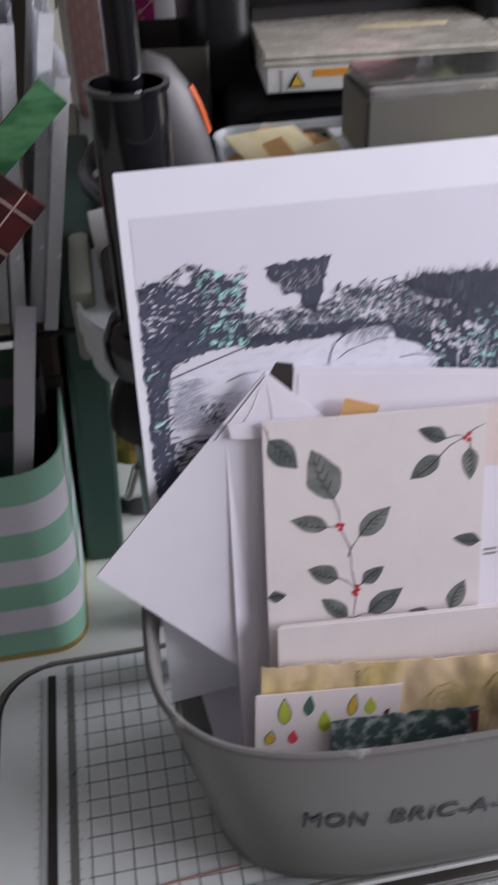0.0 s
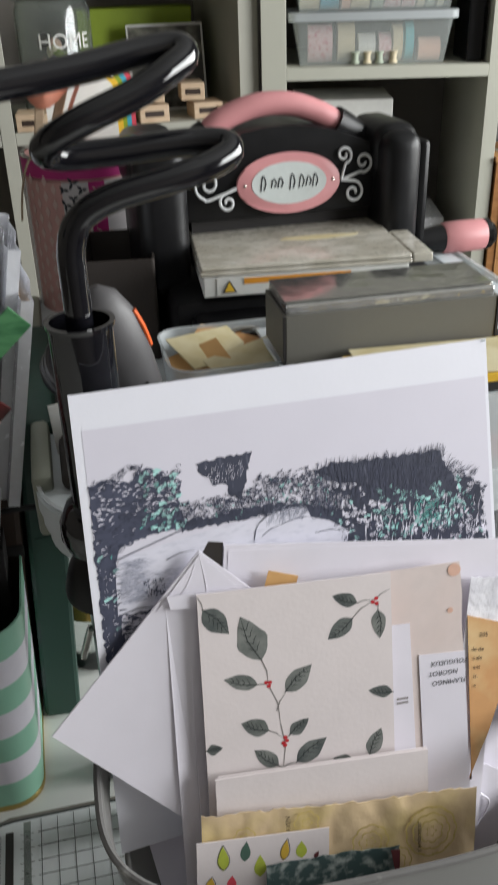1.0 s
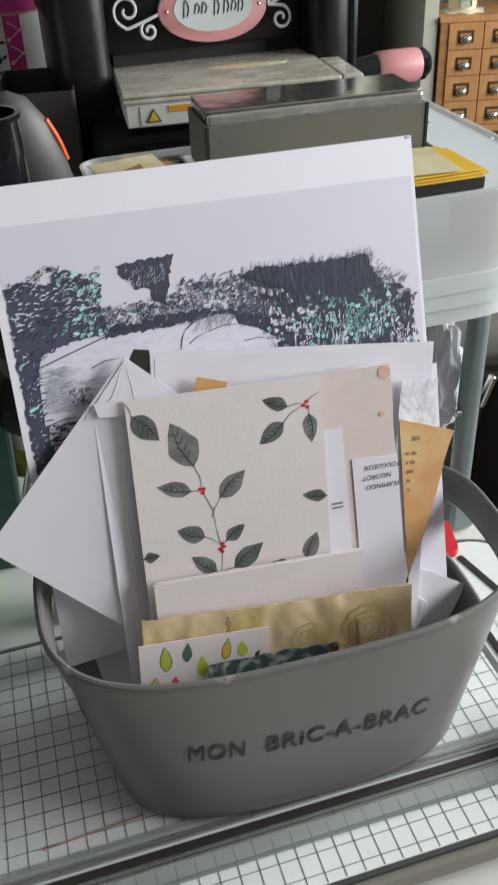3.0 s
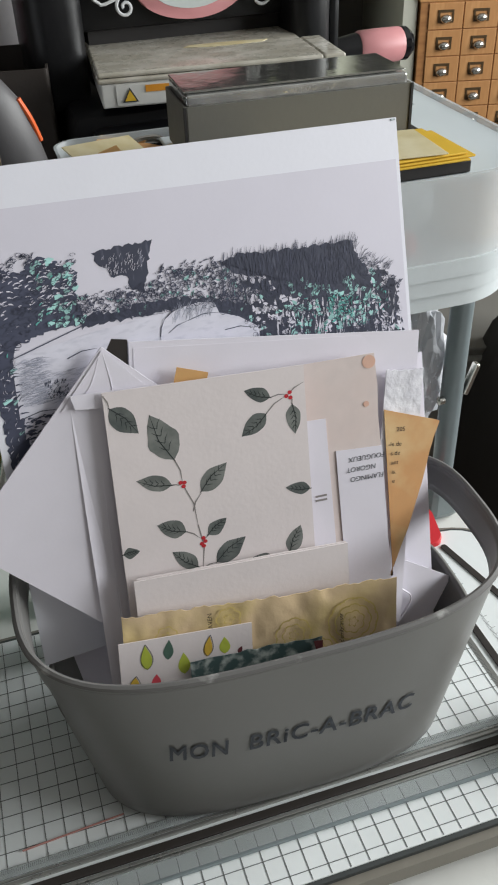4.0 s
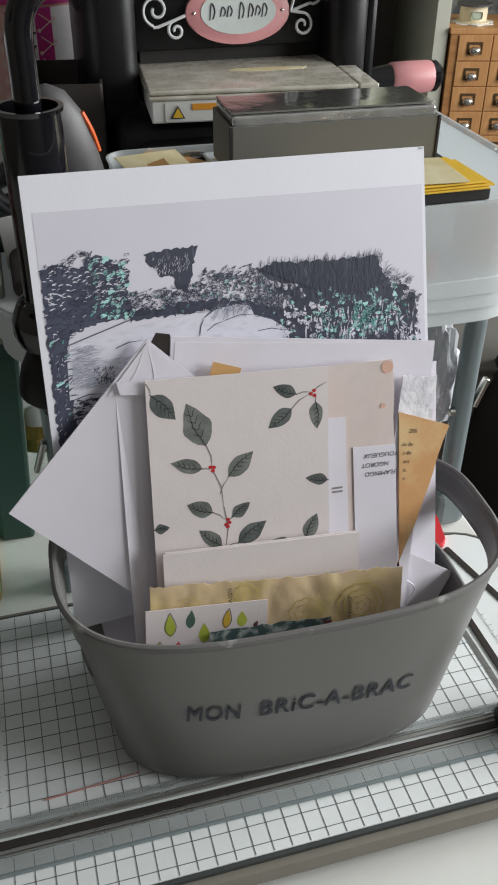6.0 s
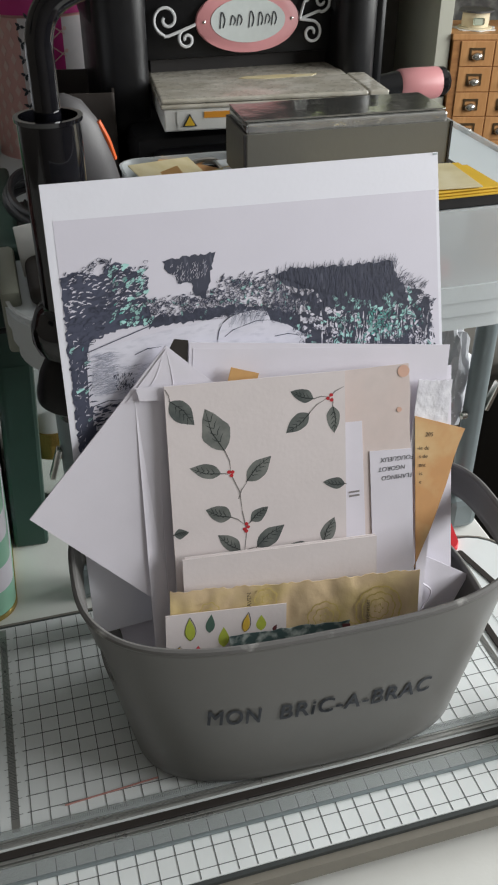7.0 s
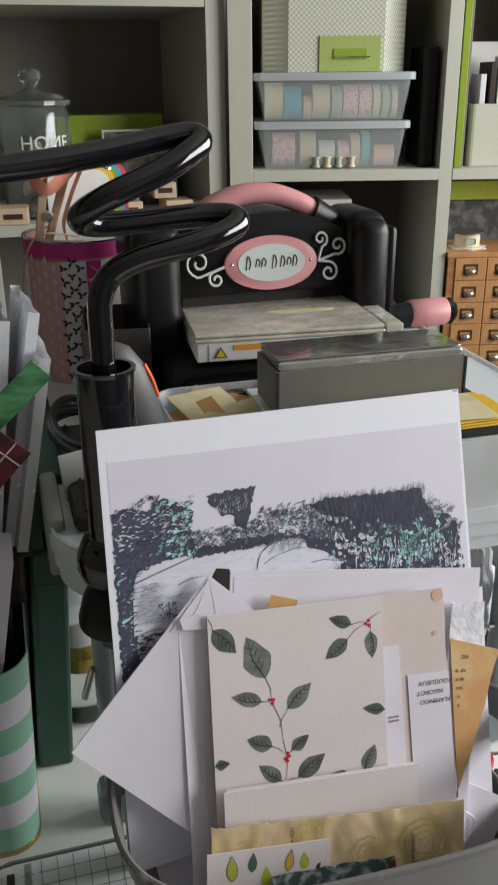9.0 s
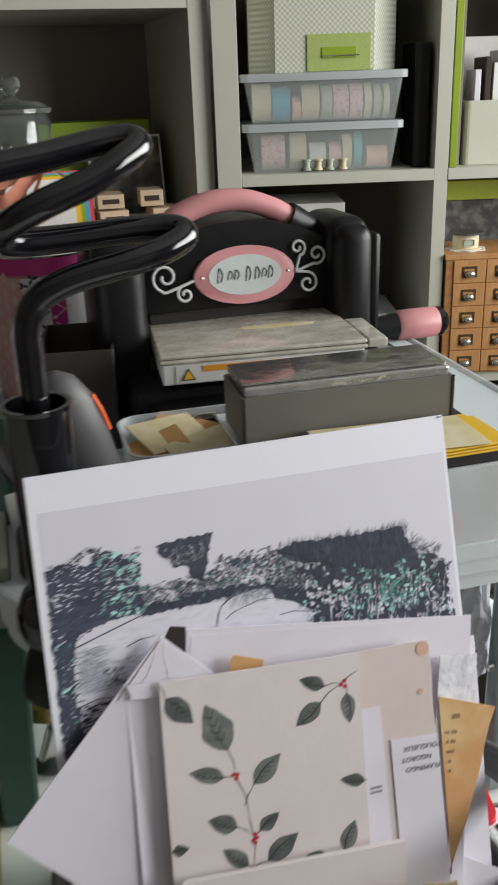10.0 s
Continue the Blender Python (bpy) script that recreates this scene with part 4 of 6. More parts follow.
part("tray_top", slab(out(0), up - 0.008, up, bevel=0.001), M["tray"], table, "pale grey tray top", smooth=True)
for k, (z0, z1, g) in enumerate(((-0.030, -0.020, -0.002), (-0.0195, -0.010, 0.0005), (-0.0095, 0.0005, 0.002))):
    ring = bmesh.new()
    outer, inner = [out(g), out(g - 0.003)]
    rows = [[ring.verts.new((x, y, up + z)) for x, y in o] for o, z in ((inner, z0), (outer, z0), (outer, z1), (inner, z1))]
    for a, b in zip(rows, rows[1:] + rows[:1]):
        for j in range(len(a)):
            ring.faces.new((a[j], a[(j + 1) % len(a)], b[(j + 1) % len(a)], b[j]))
    part("apron_band", ring, M["tray"], table, "ribbed pale grey apron", smooth=True)
# strip over the left side; its dull olive carries the shade on the tray
part("side_strip", box(-tw / 2 - 0.0035, -tw / 2 + 0.008, -td / 2 + 0.045, td / 2 - 0.03, up - 0.03, up + 0.009, 0.003), M["smoke"], table, "dull olive grey side strip", smooth=True)
ring = bmesh.new()
rim_high = lambda x: 0.004 + 0.044 * min(1, max(0, (x + 0.075) / 0.06))
rows = [[ring.verts.new((x, y, up + z * rim_high(x))) for x, y in out(g)] for g, z in ((0.0, 0.0), (0.0015, 1), (-0.0008, 1), (-0.0022, 0.0))]
for a, b in zip(rows, rows[1:] + rows[:1]):
    for j in range(len(a)):
        ring.faces.new((a[j], a[(j + 1) % len(a)], b[(j + 1) % len(a)], b[j]))
part("frosted_rim", ring, M["haze"], table, "frosted translucent plastic rim", smooth=True)
corner = [(TX1 - 0.05 + 0.046 * math.sin(a) - tcx, TY0 + 0.05 - 0.046 * math.cos(a) - tcy) for a in [k * math.pi / 16 for k in range(9)]]
part("lid", slab([(0.165 - tcx, TY0 + 0.004 - tcy)] + corner + [(TX1 - 0.004 - tcx, 0.45 - tcy), (0.336 - tcx, 0.45 - tcy), (0.336 - tcx, 0.245 - tcy), (0.165 - tcx, 0.245 - tcy)], up + 0.0445, up + 0.0465, bevel=0.0006), M["lid"], table, "pale blue plastic lid over the frosted rim")
for x, y in ((-0.143, -0.14), (0.15, -0.142), (-0.143, 0.15), (0.15, 0.15)):
    leg = part("leg", tube_along([(x, y, 0.012), (x, y, 0.1), (x, y, up - 0.012)], 0.0078, 16), M["tube"], table, "grey metal tube", smooth=True)
    part("foot", merge(bmesh.new(), box(-0.013, 0.013, -0.012, 0.012, 0, 0.03, 0.006), pose(x, y, 0)), M["tube"], leg, "grey moulded foot")
    clip = bmesh.new()
    lathe([(0.003, 0), (0.0032, 0.004), (0.001, 0.005)], 12, clip)
    part("clip", merge(bmesh.new(), clip, pose(x - 0.0075 * (1 if x > 0 else -1), y - 0.003, 0.105, 0, 90 if x < 0 else -90, 0)), M["steel"], leg, smooth=True)
    part("latch", merge(bmesh.new(), box(-0.002, 0.002, -0.003, 0.003, -0.012, 0.012, 0.001), pose(x + 0.012 * (1 if x > 0 else -1), y - 0.002, 0.118, 0, 18, 0)), M["steel"], leg, "bright metal latch")

# ---- things on the tray ----
def carton(name, m, w, d, h, material, label, category, bevel=0.001, open_top=False, wall=0.0015):
    ob = thing(name, m, label, category)
    if open_top:
        part("body", shell(lambda g: rounded_outline(w + 2 * g, d + 2 * g, max(0.002, bevel + g), 3), [(0, 0), (h, 0)], wall), material, ob)
    else:
        part("body", box(-w / 2, w / 2, -d / 2, d / 2, 0, h, bevel), material, ob)
    return ob


blk = carton("black_case", pose(0.238, 0.174, TRAY + 0.0467), 0.13, 0.115, 0.0068, M["black_matt"], "flat black case under yellow envelopes", "case")
yel = thing("yellow_envelope", pose(0.249, 0.138, TRAY + 0.0537), "bright yellow padded envelope folded on a black case", "envelope")
bm = bmesh.new()
for i, (dx, dz) in enumerate(((0, 0), (0.003, 0.0016), (-0.002, 0.0034))):
    merge(bm, box(-0.052 + dx, 0.052 + dx, -0.0235, 0.0235, dz, dz + 0.0012, 0.0005), pose(0, 0, 0, 0, 0.4 * i, 1.5 * i))
part("body", bm, M["yellow"], yel)
part("flap", merge(bmesh.new(), box(-0.051, 0.04, -0.021, 0.0235, 0.0052, 0.006, 0.0003), pose(0, 0, 0, 0, 0.6, -3)), M["pale_yellow"], yel, "pale yellow flap")

gb = thing("grey_gift_box", pose(0.2275, 0.1905, TRAY + 0.0538, 0, 0, -1.5), "grey cardboard sleeve box with a silver foil tray and clear lid", "box")
GW, GD, GH = 0.127, 0.048, 0.0285
part("sleeve", shell(lambda g: rounded_outline(GW + 2 * g, GD + 2 * g, 0.0016, 2), [(0, 0), (GH, 0)], 0.0012), M["grey_card"], gb)
part("corner_fold", box(-GW / 2 - 0.0006, -GW / 2 + 0.0008, -GD / 2 - 0.0006, -GD / 2 + 0.0006, 0, GH), M["black_matt"], gb)
part("corner_fold", box(GW / 2 - 0.0008, GW / 2 + 0.0006, -GD / 2 - 0.0006, -GD / 2 + 0.0006, 0, GH), M["black_matt"], gb)
part("foil_tray", box(-GW / 2 + 0.002, GW / 2 - 0.002, -GD / 2 + 0.0022, GD / 2 - 0.002, 0.004, GH + 0.005, 0.0012), M["foil"], gb, "crinkled silver foil tray")
part("lid_film", box(-GW / 2 + 0.0018, GW / 2 - 0.0018, -GD / 2 + 0.006, GD / 2 - 0.0018, GH + 0.0054, GH + 0.0064, 0.0004), M["mirror"], gb, "glossy reflecting film lid")

tub = thing("plastic_tub", pose(0.1445, 0.222, TRAY), "frosted plastic tub with yellow and kraft paper pieces", "tub")
part("body", shell(lambda g: rounded_outline(0.084 + 2 * g, 0.07 + 2 * g, 0.014 + g, 6), [(0, -0.004), (0.045, 0), (0.048, 0.0012)], 0.0016), M["frost"], tub, smooth=True)
for k, (x, y, z, rx, ry, rz, w, h, c) in enumerate(((-0.012, 0.005, 0.045, 60, 6, 30, 0.05, 0.03, "pale_yellow"), (-0.022, -0.008, 0.042, 55, -12, 12, 0.035, 0.025, "orange"), (0.006, 0.012, 0.041, 20, 8, -30, 0.06, 0.03, "kraft"), (0.012, -0.012, 0.043, 25, -4, 22, 0.06, 0.028, "pale_yellow"))):
    scrap = tagged(part("paper_scrap", merge(bmesh.new(), box(-w / 2, w / 2, -h / 2, h / 2, -0.0004, 0.0004)), M[c], None, "", pose(0.1445 + x, 0.222 + y, TRAY + z, rx * 0.35, ry, rz)), "loose torn scrap of yellow paper in the tub", "paper", "paper scraps in the tub")

mouse = thing("heat_tool", pose(0.086, 0.175, TRAY, 0, 0, 8), "dark grey rounded heat tool with an orange strip, leaning", "heat tool")
bm = lathe([(0.004, -0.001), (0.011, 0.004), (0.0145, 0.02), (0.017, 0.05), (0.0175, 0.075), (0.016, 0.094), (0.011, 0.107), (0.004, 0.113), (0.001, 0.1135)], 24, a=1.0, b=0.75)
tilt = pose(0.004, 0.0, 0.002, 4, -15, 0)
part("shell", merge(bmesh.new(), bm, tilt), M["mouse"], mouse, smooth=True)
part("orange_strip", merge(bmesh.new(), tube_along([(0.0173, -0.003, 0.072), (0.0168, -0.004, 0.084), (0.0150, -0.004, 0.095)], 0.0014, 8), tilt), M["orange_strip"], mouse, "bright orange strip")
for k in range(9):
    part("rib", merge(bmesh.new(), box(-0.004, 0.004, -0.0009, 0.0009, -0.0008, 0.0008, 0.0004), tilt @ pose(0.004, -0.0125, 0.02 + 0.0045 * k)), M["black"], mouse)
cable = thing("cable_coil", pose(0.056, 0.262, TRAY + 0.0165, 0, 7, 6), "coiled black power cable leaning in the tray", "cable")
bm = bmesh.new()
tube_along([((0.026 + 0.002 * math.sin(a * 0.37)) * math.cos(a * 0.42), (0.052 + 0.003 * math.cos(a * 0.29)) * math.sin(a * 0.42), 0.0016 * math.sin(a * 0.9) + 0.00016 * a) for a in range(78)], 0.0026, 8, bm, 3)
part("cable", bm, M["black"], cable, smooth=True)

dark = carton("dark_open_box", pose(0.092, 0.366, TRAY, 0, 0, -8), 0.052, 0.082, 0.075, M["pouch"], "open dark brown cardboard box", "box", open_top=True)
part("white_lining", box(-0.02, 0.0235, -0.02, 0.036, 0.04, 0.044), M["paper"], dark, "pale folded lining")

# ---- die cutting machine ----
pch = thing("nylon_pouch", pose(0.047, 0.235, TRAY), "dark brown nylon pouch lying flat in the tray", "pouch")
part("body", box(-0.014, 0.02, -0.085, 0.07, 0.0005, 0.012, 0.005, segs=3), M["pouch"], pch, smooth=True)
part("zip", tube_along([(-0.006, -0.08, 0.0125), (-0.005, 0.0, 0.0125), (-0.006, 0.065, 0.0125)], 0.0012, 6), M["black"], pch)
mc = thing("die_cutting_machine", pose(0.2225, 0.372, TRAY, 0, 0, 1), "black hand-cranked die cutting machine with pink handle and badge", "machine")


def arch(x0, x1, z0, zs, zm, n=24):
    """Outline of a panel with an arched top, in x and z."""
    pts = [(x0, z0), (x1, z0)]
    for k in range(n + 1):
        t = k / n
        x = x1 + (x0 - x1) * t
        pts.append((x, zs + (zm - zs) * math.sin(math.pi * t) ** 0.7))
    return pts


rot_up = pose(0, 0, 0, 90, 0, 0)
part("base", box(-0.103, 0.1, -0.075, 0.085, 0.004, 0.05, 0.008), M["black"], mc, smooth=True)
for x, y in ((-0.09, -0.06), (0.088, -0.06), (-0.09, 0.07), (0.088, 0.07)):
    part("foot", merge(bmesh.new(), lathe([(0.008, 0), (0.009, 0.004), (0.008, 0.006)], 14), pose(x, y, 0)), M["black_matt"], mc)
part("front_arch", merge(bmesh.new(), slab(arch(-0.092, 0.08, 0.086, 0.12, 0.15), -0.004, 0.052, bevel=0.003), pose(0, 0.044, 0, 90, 0, 0)), M["black"], mc, "black arched front panel", smooth=True)
for x0, x1, top in ((-0.118, -0.081, 0.147), (0.064, 0.094, 0.144)):
    side = part("side_housing", box(x0, x1, -0.034, 0.06, 0.04, top, 0.012, segs=4), M["black"], mc, "rounded black side housing", smooth=True)
    part("cap", box(x0 - 0.003, x1 + 0.003, -0.022, 0.05, top - 0.04, top + 0.004, 0.014, segs=5), M["black"], side, smooth=True)
hd = part("carry_handle", tube_along([(-0.058, 0.012, 0.145), (-0.046, 0.012, 0.154), (-0.022, 0.012, 0.162), (0.004, 0.012, 0.162), (0.026, 0.012, 0.155), (0.04, 0.012, 0.147)], 0.0085, 14), M["pink"], mc, "pink moulded carry handle", smooth=True)
part("handle_end", tube_along([(0.038, 0.012, 0.147), (0.052, 0.014, 0.138), (0.07, 0.016, 0.124)], 0.0125, 14), M["black"], hd, smooth=True)
part("handle_end", tube_along([(-0.057, 0.012, 0.146), (-0.066, 0.012, 0.14), (-0.074, 0.012, 0.134)], 0.0105, 14), M["black"], hd, smooth=True)
BADGE = pose(-0.0028, -0.0095, 0.1105, 82, 0, 0)
oval = lambda a, b, n=40: [(a * math.cos(2 * math.pi * k / n), b * math.sin(2 * math.pi * k / n)) for k in range(n)]
bd_ = part("badge", merge(bmesh.new(), slab(oval(0.0395, 0.0215), 0, 0.003, bevel=0.001), BADGE), M["pink"], mc, "pink oval badge", smooth=True)
part("badge_face", merge(bmesh.new(), slab(oval(0.0285, 0.0148), 0.003, 0.0034), BADGE), M["badge"], bd_, "pale grey oval face")
for x in (-0.0335, 0.0335):
    part("rivet", merge(bmesh.new(), lathe([(0.0013, 0.0028), (0.0011, 0.0036), (0.0003, 0.0039)], 10), BADGE @ pose(x, 0, 0)), M["steel"], bd_)
script = bmesh.new()
for x, h in ((-0.020, 0.006), (-0.012, 0.0035), (-0.007, 0.004), (0.002, 0.006), (0.009, 0.005), (0.0145, 0.0035), (0.0195, 0.005)):
    tube_along([(x - 0.0018, -h * 0.8, 0.0036), (x, h, 0.0036), (x + 0.0022, h * 0.2, 0.0036), (x + 0.0006, -h * 0.7, 0.0036)], 0.00042, 5, script, 4)
part("badge_mark", merge(bmesh.new(), script, BADGE), M["ink"], bd_, "dark scrolled mark")


def scroll(cx, cy, r, start, turns, flip):
    return [(cx + flip * (r * (1 - 0.8 * t / 26)) * math.cos(start + turns * 2 * math.pi * t / 26), cy + (r * (1 - 0.8 * t / 26)) * math.sin(start + turns * 2 * math.pi * t / 26), 0.0012) for t in range(27)]


for flip in (-1, 1):
    curls = [scroll(-0.061, 0.003, 0.0108, -1.6, 1.35, -1), scroll(-0.047, -0.0105, 0.0068, 1.5, -1.3, -1)]
    if flip > 0:
        curls = [scroll(0.0425, 0.0165, 0.0066, -1.4, 1.3, 1), scroll(0.0575, 0.0105, 0.0076, -2.0, 1.3, 1), scroll(0.049, -0.0105, 0.0082, 1.5, -1.3, 1)]
    for pts in curls:
        part("scroll", merge(bmesh.new(), tube_along([(flip * 0.04, -0.001, 0.0012)] + pts, 0.0011, 6, smooth_steps=2), BADGE @ pose(0, 0, 0.002)), M["silverline"], mc, "silver painted scroll")
plate_m = pose(-0.005, -0.0095, 0.0592, 0, 0, -6)
pf = part("platform", merge(bmesh.new(), box(-0.071, 0.071, -0.082, 0.05, -0.004, 0.0105, 0.001), plate_m), M["label"], mc, "white multipurpose platform")
part("acrylic_plate", merge(bmesh.new(), box(-0.073, 0.073, -0.0835, 0.05, 0.0108, 0.0138, 0.0012), plate_m), M["plate"], mc, "worn scratched clear acrylic plate")
part("acrylic_plate", merge(bmesh.new(), box(-0.0725, 0.0725, -0.083, 0.05, 0.0142, 0.0172, 0.0012), plate_m), M["plate"], mc, "worn scratched clear acrylic plate")
part("acrylic_plate", merge(bmesh.new(), box(0.0731, 0.0875, -0.083, -0.024, 0.0108, 0.0172, 0.0012), plate_m), M["plate"], mc, "end of the clear acrylic plate")
part("amber_streak", merge(bmesh.new(), flat([(-0.01, -0.03), (0.01, -0.034), (0.045, -0.03), (0.05, -0.024), (0.02, -0.022), (-0.005, -0.024)], 0.0173, 0.0002), plate_m), M["pale_yellow"], pf, "yellowed worn streak")
lab = part("warning_label", merge(bmesh.new(), box(-0.062, 0.066, -0.0826, -0.0822, -0.0028, 0.0092), plate_m), M["label"], pf, "white warning label strip")
part("amber_field", merge(bmesh.new(), box(-0.0435, 0.03, -0.0831, -0.0827, 0.0045, 0.0085), plate_m), M["amber"], lab, "orange warning field")
tri_m = plate_m @ pose(-0.0535, -0.0828, 0.0032, 90, 0, 0)
part("warning_triangle", merge(bmesh.new(), flat([(-0.005, -0.004), (0.005, -0.004), (0, 0.0046)], 0.0002, 0.0003), tri_m), M["ink"], lab)
part("triangle_field", merge(bmesh.new(), flat([(-0.0036, -0.0032), (0.0036, -0.0032), (0, 0.0031)], 0.0006, 0.0002), tri_m), M["yellow"], lab)
part("throat", box(-0.075, 0.07, 0.0, 0.05, 0.045, 0.1), M["black_matt"], mc, "dark roller throat")
part("tongue", box(-0.092, 0.03, -0.118, -0.06, 0.008, 0.042, 0.006), M["black"], mc, "black front tongue", smooth=True)
part("lever", tube_along([(-0.078, -0.121, 0.03), (-0.078, -0.121, 0.04), (-0.072, -0.121, 0.0445), (-0.06, -0.121, 0.0445), (-0.055, -0.121, 0.039), (-0.055, -0.121, 0.028)], 0.0022, 8), M["steel"], mc, "bright bent wire lever", smooth=True)
ck = part("crank_arm", box(0.096, 0.105, -0.02, 0.03, 0.045, 0.135, 0.004), M["black"], mc, smooth=True)
crank = pose(0.0885, -0.012, 0.0575, 0, 90, 1)
part("crank_neck", merge(bmesh.new(), lathe([(0.006, 0), (0.0075, 0.01), (0.0105, 0.03), (0.0108, 0.034)], 20), crank), M["black"], ck, smooth=True)
part("crank_grip", merge(bmesh.new(), lathe([(0.0108, 0.034), (0.0122, 0.036), (0.0125, 0.05), (0.0122, 0.068), (0.0115, 0.07)], 22), crank), M["pink"], ck, "pink rubber crank grip", smooth=True)
part("grip_cap", merge(bmesh.new(), lathe([(0.0118, 0.07), (0.012, 0.074), (0.009, 0.078), (0.002, 0.079)], 20), crank), M["black_gloss"], ck, smooth=True)

# ---- decorated tin with tags ----
tin = thing("decorated_tin", pose(0.078, 0.478, TRAY), "round tin covered with pink, floral and magenta papers", "tin")
TR, TH = 0.0485, 0.124
wallt = bmesh.new()
SEG = 72
mats = [M["lace"], M["floral"], M["magenta"]]
rows = [[wallt.verts.new((r * math.cos(2 * math.pi * k / SEG), r * math.sin(2 * math.pi * k / SEG), z)) for k in range(SEG)] for r, z in ((TR, 0), (TR, TH - 0.016), (TR - 0.0015, TH - 0.016), (TR - 0.0015, TH), (TR - 0.003, TH), (TR - 0.003, 0.003))]
for i, (a, b) in enumerate(zip(rows, rows[1:])):
    for k in range(SEG):
        f = wallt.faces.new((a[k], a[(k + 1) % SEG], b[(k + 1) % SEG], b[k]))
        deg = (k + 0.5) * 360 / SEG
        f.material_index = 0 if i else (0 if 195 <= deg < 243 else 1 if 243 <= deg < 268 else 2 if 268 <= deg < 287 or 308 <= deg < 330 else 1)
wallt.faces.new(rows[0][::-1])
wallt.faces.new(rows[-1])
part("body", wallt, mats, tin, smooth=True)
part("magenta_band", lathe([(TR + 0.0004, TH - 0.014), (TR + 0.0006, TH - 0.001)], 64, cap=False), M["magenta"], tin, "magenta paper band", smooth=True)
part("tin_rim", lathe([(TR + 0.0004, TH - 0.001), (TR + 0.001, TH + 0.0006), (TR, TH + 0.0018), (TR - 0.003, TH + 0.001)], 64, cap=False), M["steel"], tin, "bright rolled rim", smooth=True)


def on_tin(deg, z):
    a = radians(deg)
    return Matrix.Translation(((TR + 0.0003) * math.cos(a), (TR + 0.0003) * math.sin(a), z)) @ Matrix.Rotation(a + math.pi / 2, 4, "Z") @ Matrix.Rotation(math.pi / 2, 4, "X")


loz, net = bmesh.new(), bmesh.new()
for c in range(5):
    for r in range(9):
        merge(loz, flat([(0.0026, 0), (0, 0.0045), (-0.0026, 0), (0, -0.0045)], 0, 0.0002), on_tin(199 + 9.5 * c, 0.008 + 0.0118 * r + 0.006 * (c % 2)))
part("lozenge_pattern", loz, M["lozenge"], tin, "pale pink lozenges")
for c in range(5):
    for r in range(6):
        if c == 2:
            continue
        merge(net, flat([(0.0016 * math.cos(a), 0.0016 * math.sin(a)) for a in (0.3, 1.3, 2.3, 3.3, 4.3, 5.3)], 0.0001, 0.0003), on_tin(273 + 14 * c, 0.012 + 0.016 * r + 0.008 * (c % 2)))
        if c in (0, 3):
            for s in (1, -1):
                merge(net, box(-0.0068, 0.0068, -0.0004, 0.0004, 0, 0.0003), on_tin(280 + 14 * c, 0.016 + 0.016 * r + 0.008 * ((c + (s < 0)) % 2) - (0.004 if s < 0 else 0)) @ Matrix.Rotation(radians(36 * s * (1 if c % 2 == 0 else -1)), 4, "Z"))
flo = bmesh.new()
rf = random.Random(9)
for c in range(3):
    for r in range(9):
        for a in (20, 140, 250):
            merge(flo, flat(leaf_outline(rf.uniform(0.004, 0.0065), 0.0026), 0.0001, 0.0002), on_tin(247 + 8.5 * c, 0.008 + 0.0118 * r + 0.005 * (c % 2)) @ Matrix.Rotation(radians(a + rf.uniform(-30, 30)), 4, "Z"))
part("floral_pattern", flo, M["ink"], tin, "black leaf sprigs on white")
tagged(part("trellis_pattern", net, M["lozenge"], tin, "pale trellis on magenta"), kind="stuff")
for k, (x, y, h, w, rz, tilt_, c) in enumerate(((0.006, -0.008, 0.062, 0.056, 6, -6, "label"), (0.009, -0.004, 0.064, 0.058, 5, -5, "yellow"), (0.011, 0.0, 0.065, 0.06, 4, -4, "green"), (0.014, 0.004, 0.066, 0.061, 3, -3, "bluetape"), (0.017, 0.008, 0.067, 0.062, 2, -2, "rose"))):
    tag = tagged(part("gift_tag", merge(bmesh.new(), slab(rounded_outline(w, h + 0.11, 0.012), -0.0006, 0.0006), pose(0, 0, (h + 0.11) / 2, 90, 0, 0)), M[c], None, "", pose(0.078 + x, 0.478 + y, TRAY + 0.005, tilt_, 0, rz)), "rounded card gift tag standing in the tin", "tag", "tags in the tin")
ribbon = tagged(part("coral_ribbon", tube_along([(0.095, 0.462, 0.405), (0.07, 0.458, 0.396), (0.045, 0.455, 0.388), (0.055, 0.452, 0.378), (0.085, 0.456, 0.402), (0.072, 0.452, 0.372), (0.064, 0.45, 0.35), (0.066, 0.455, 0.335)], 0.0058, 8, flat_by=0.08), M["coral"], smooth=True), "sheer coral ribbon tied through the tags", "ribbon")
ring_ = tagged(part("binder_ring", tube_along([(0.093, 0.462, 0.400), (0.098, 0.458, 0.396), (0.106, 0.458, 0.392), (0.108, 0.462, 0.396)], 0.0013, 8), M["steel"], smooth=True), "small silver ring holding the tags", "ring")
peg = thing("clothes_peg", pose(0.048, 0.462, TRAY + 0.125, 0, 14, 0), "pale wooden clothes peg clipped on the tin", "peg")
for s in (-1, 1):
    part("jaw", merge(bmesh.new(), box(-0.0035, 0.0035, -0.0035, 0.0035, -0.016, 0.055, 0.001), pose(s * 0.0042, 0, 0, 0, s * 5, 0)), M["pale_wood"], peg)
part("spring", merge(bmesh.new(), lathe([(0.003, -0.006), (0.0045, -0.005), (0.0045, 0.005), (0.003, 0.006)], 12), pose(0, 0, 0.018, 90, 0, 0)), M["steel"], peg)
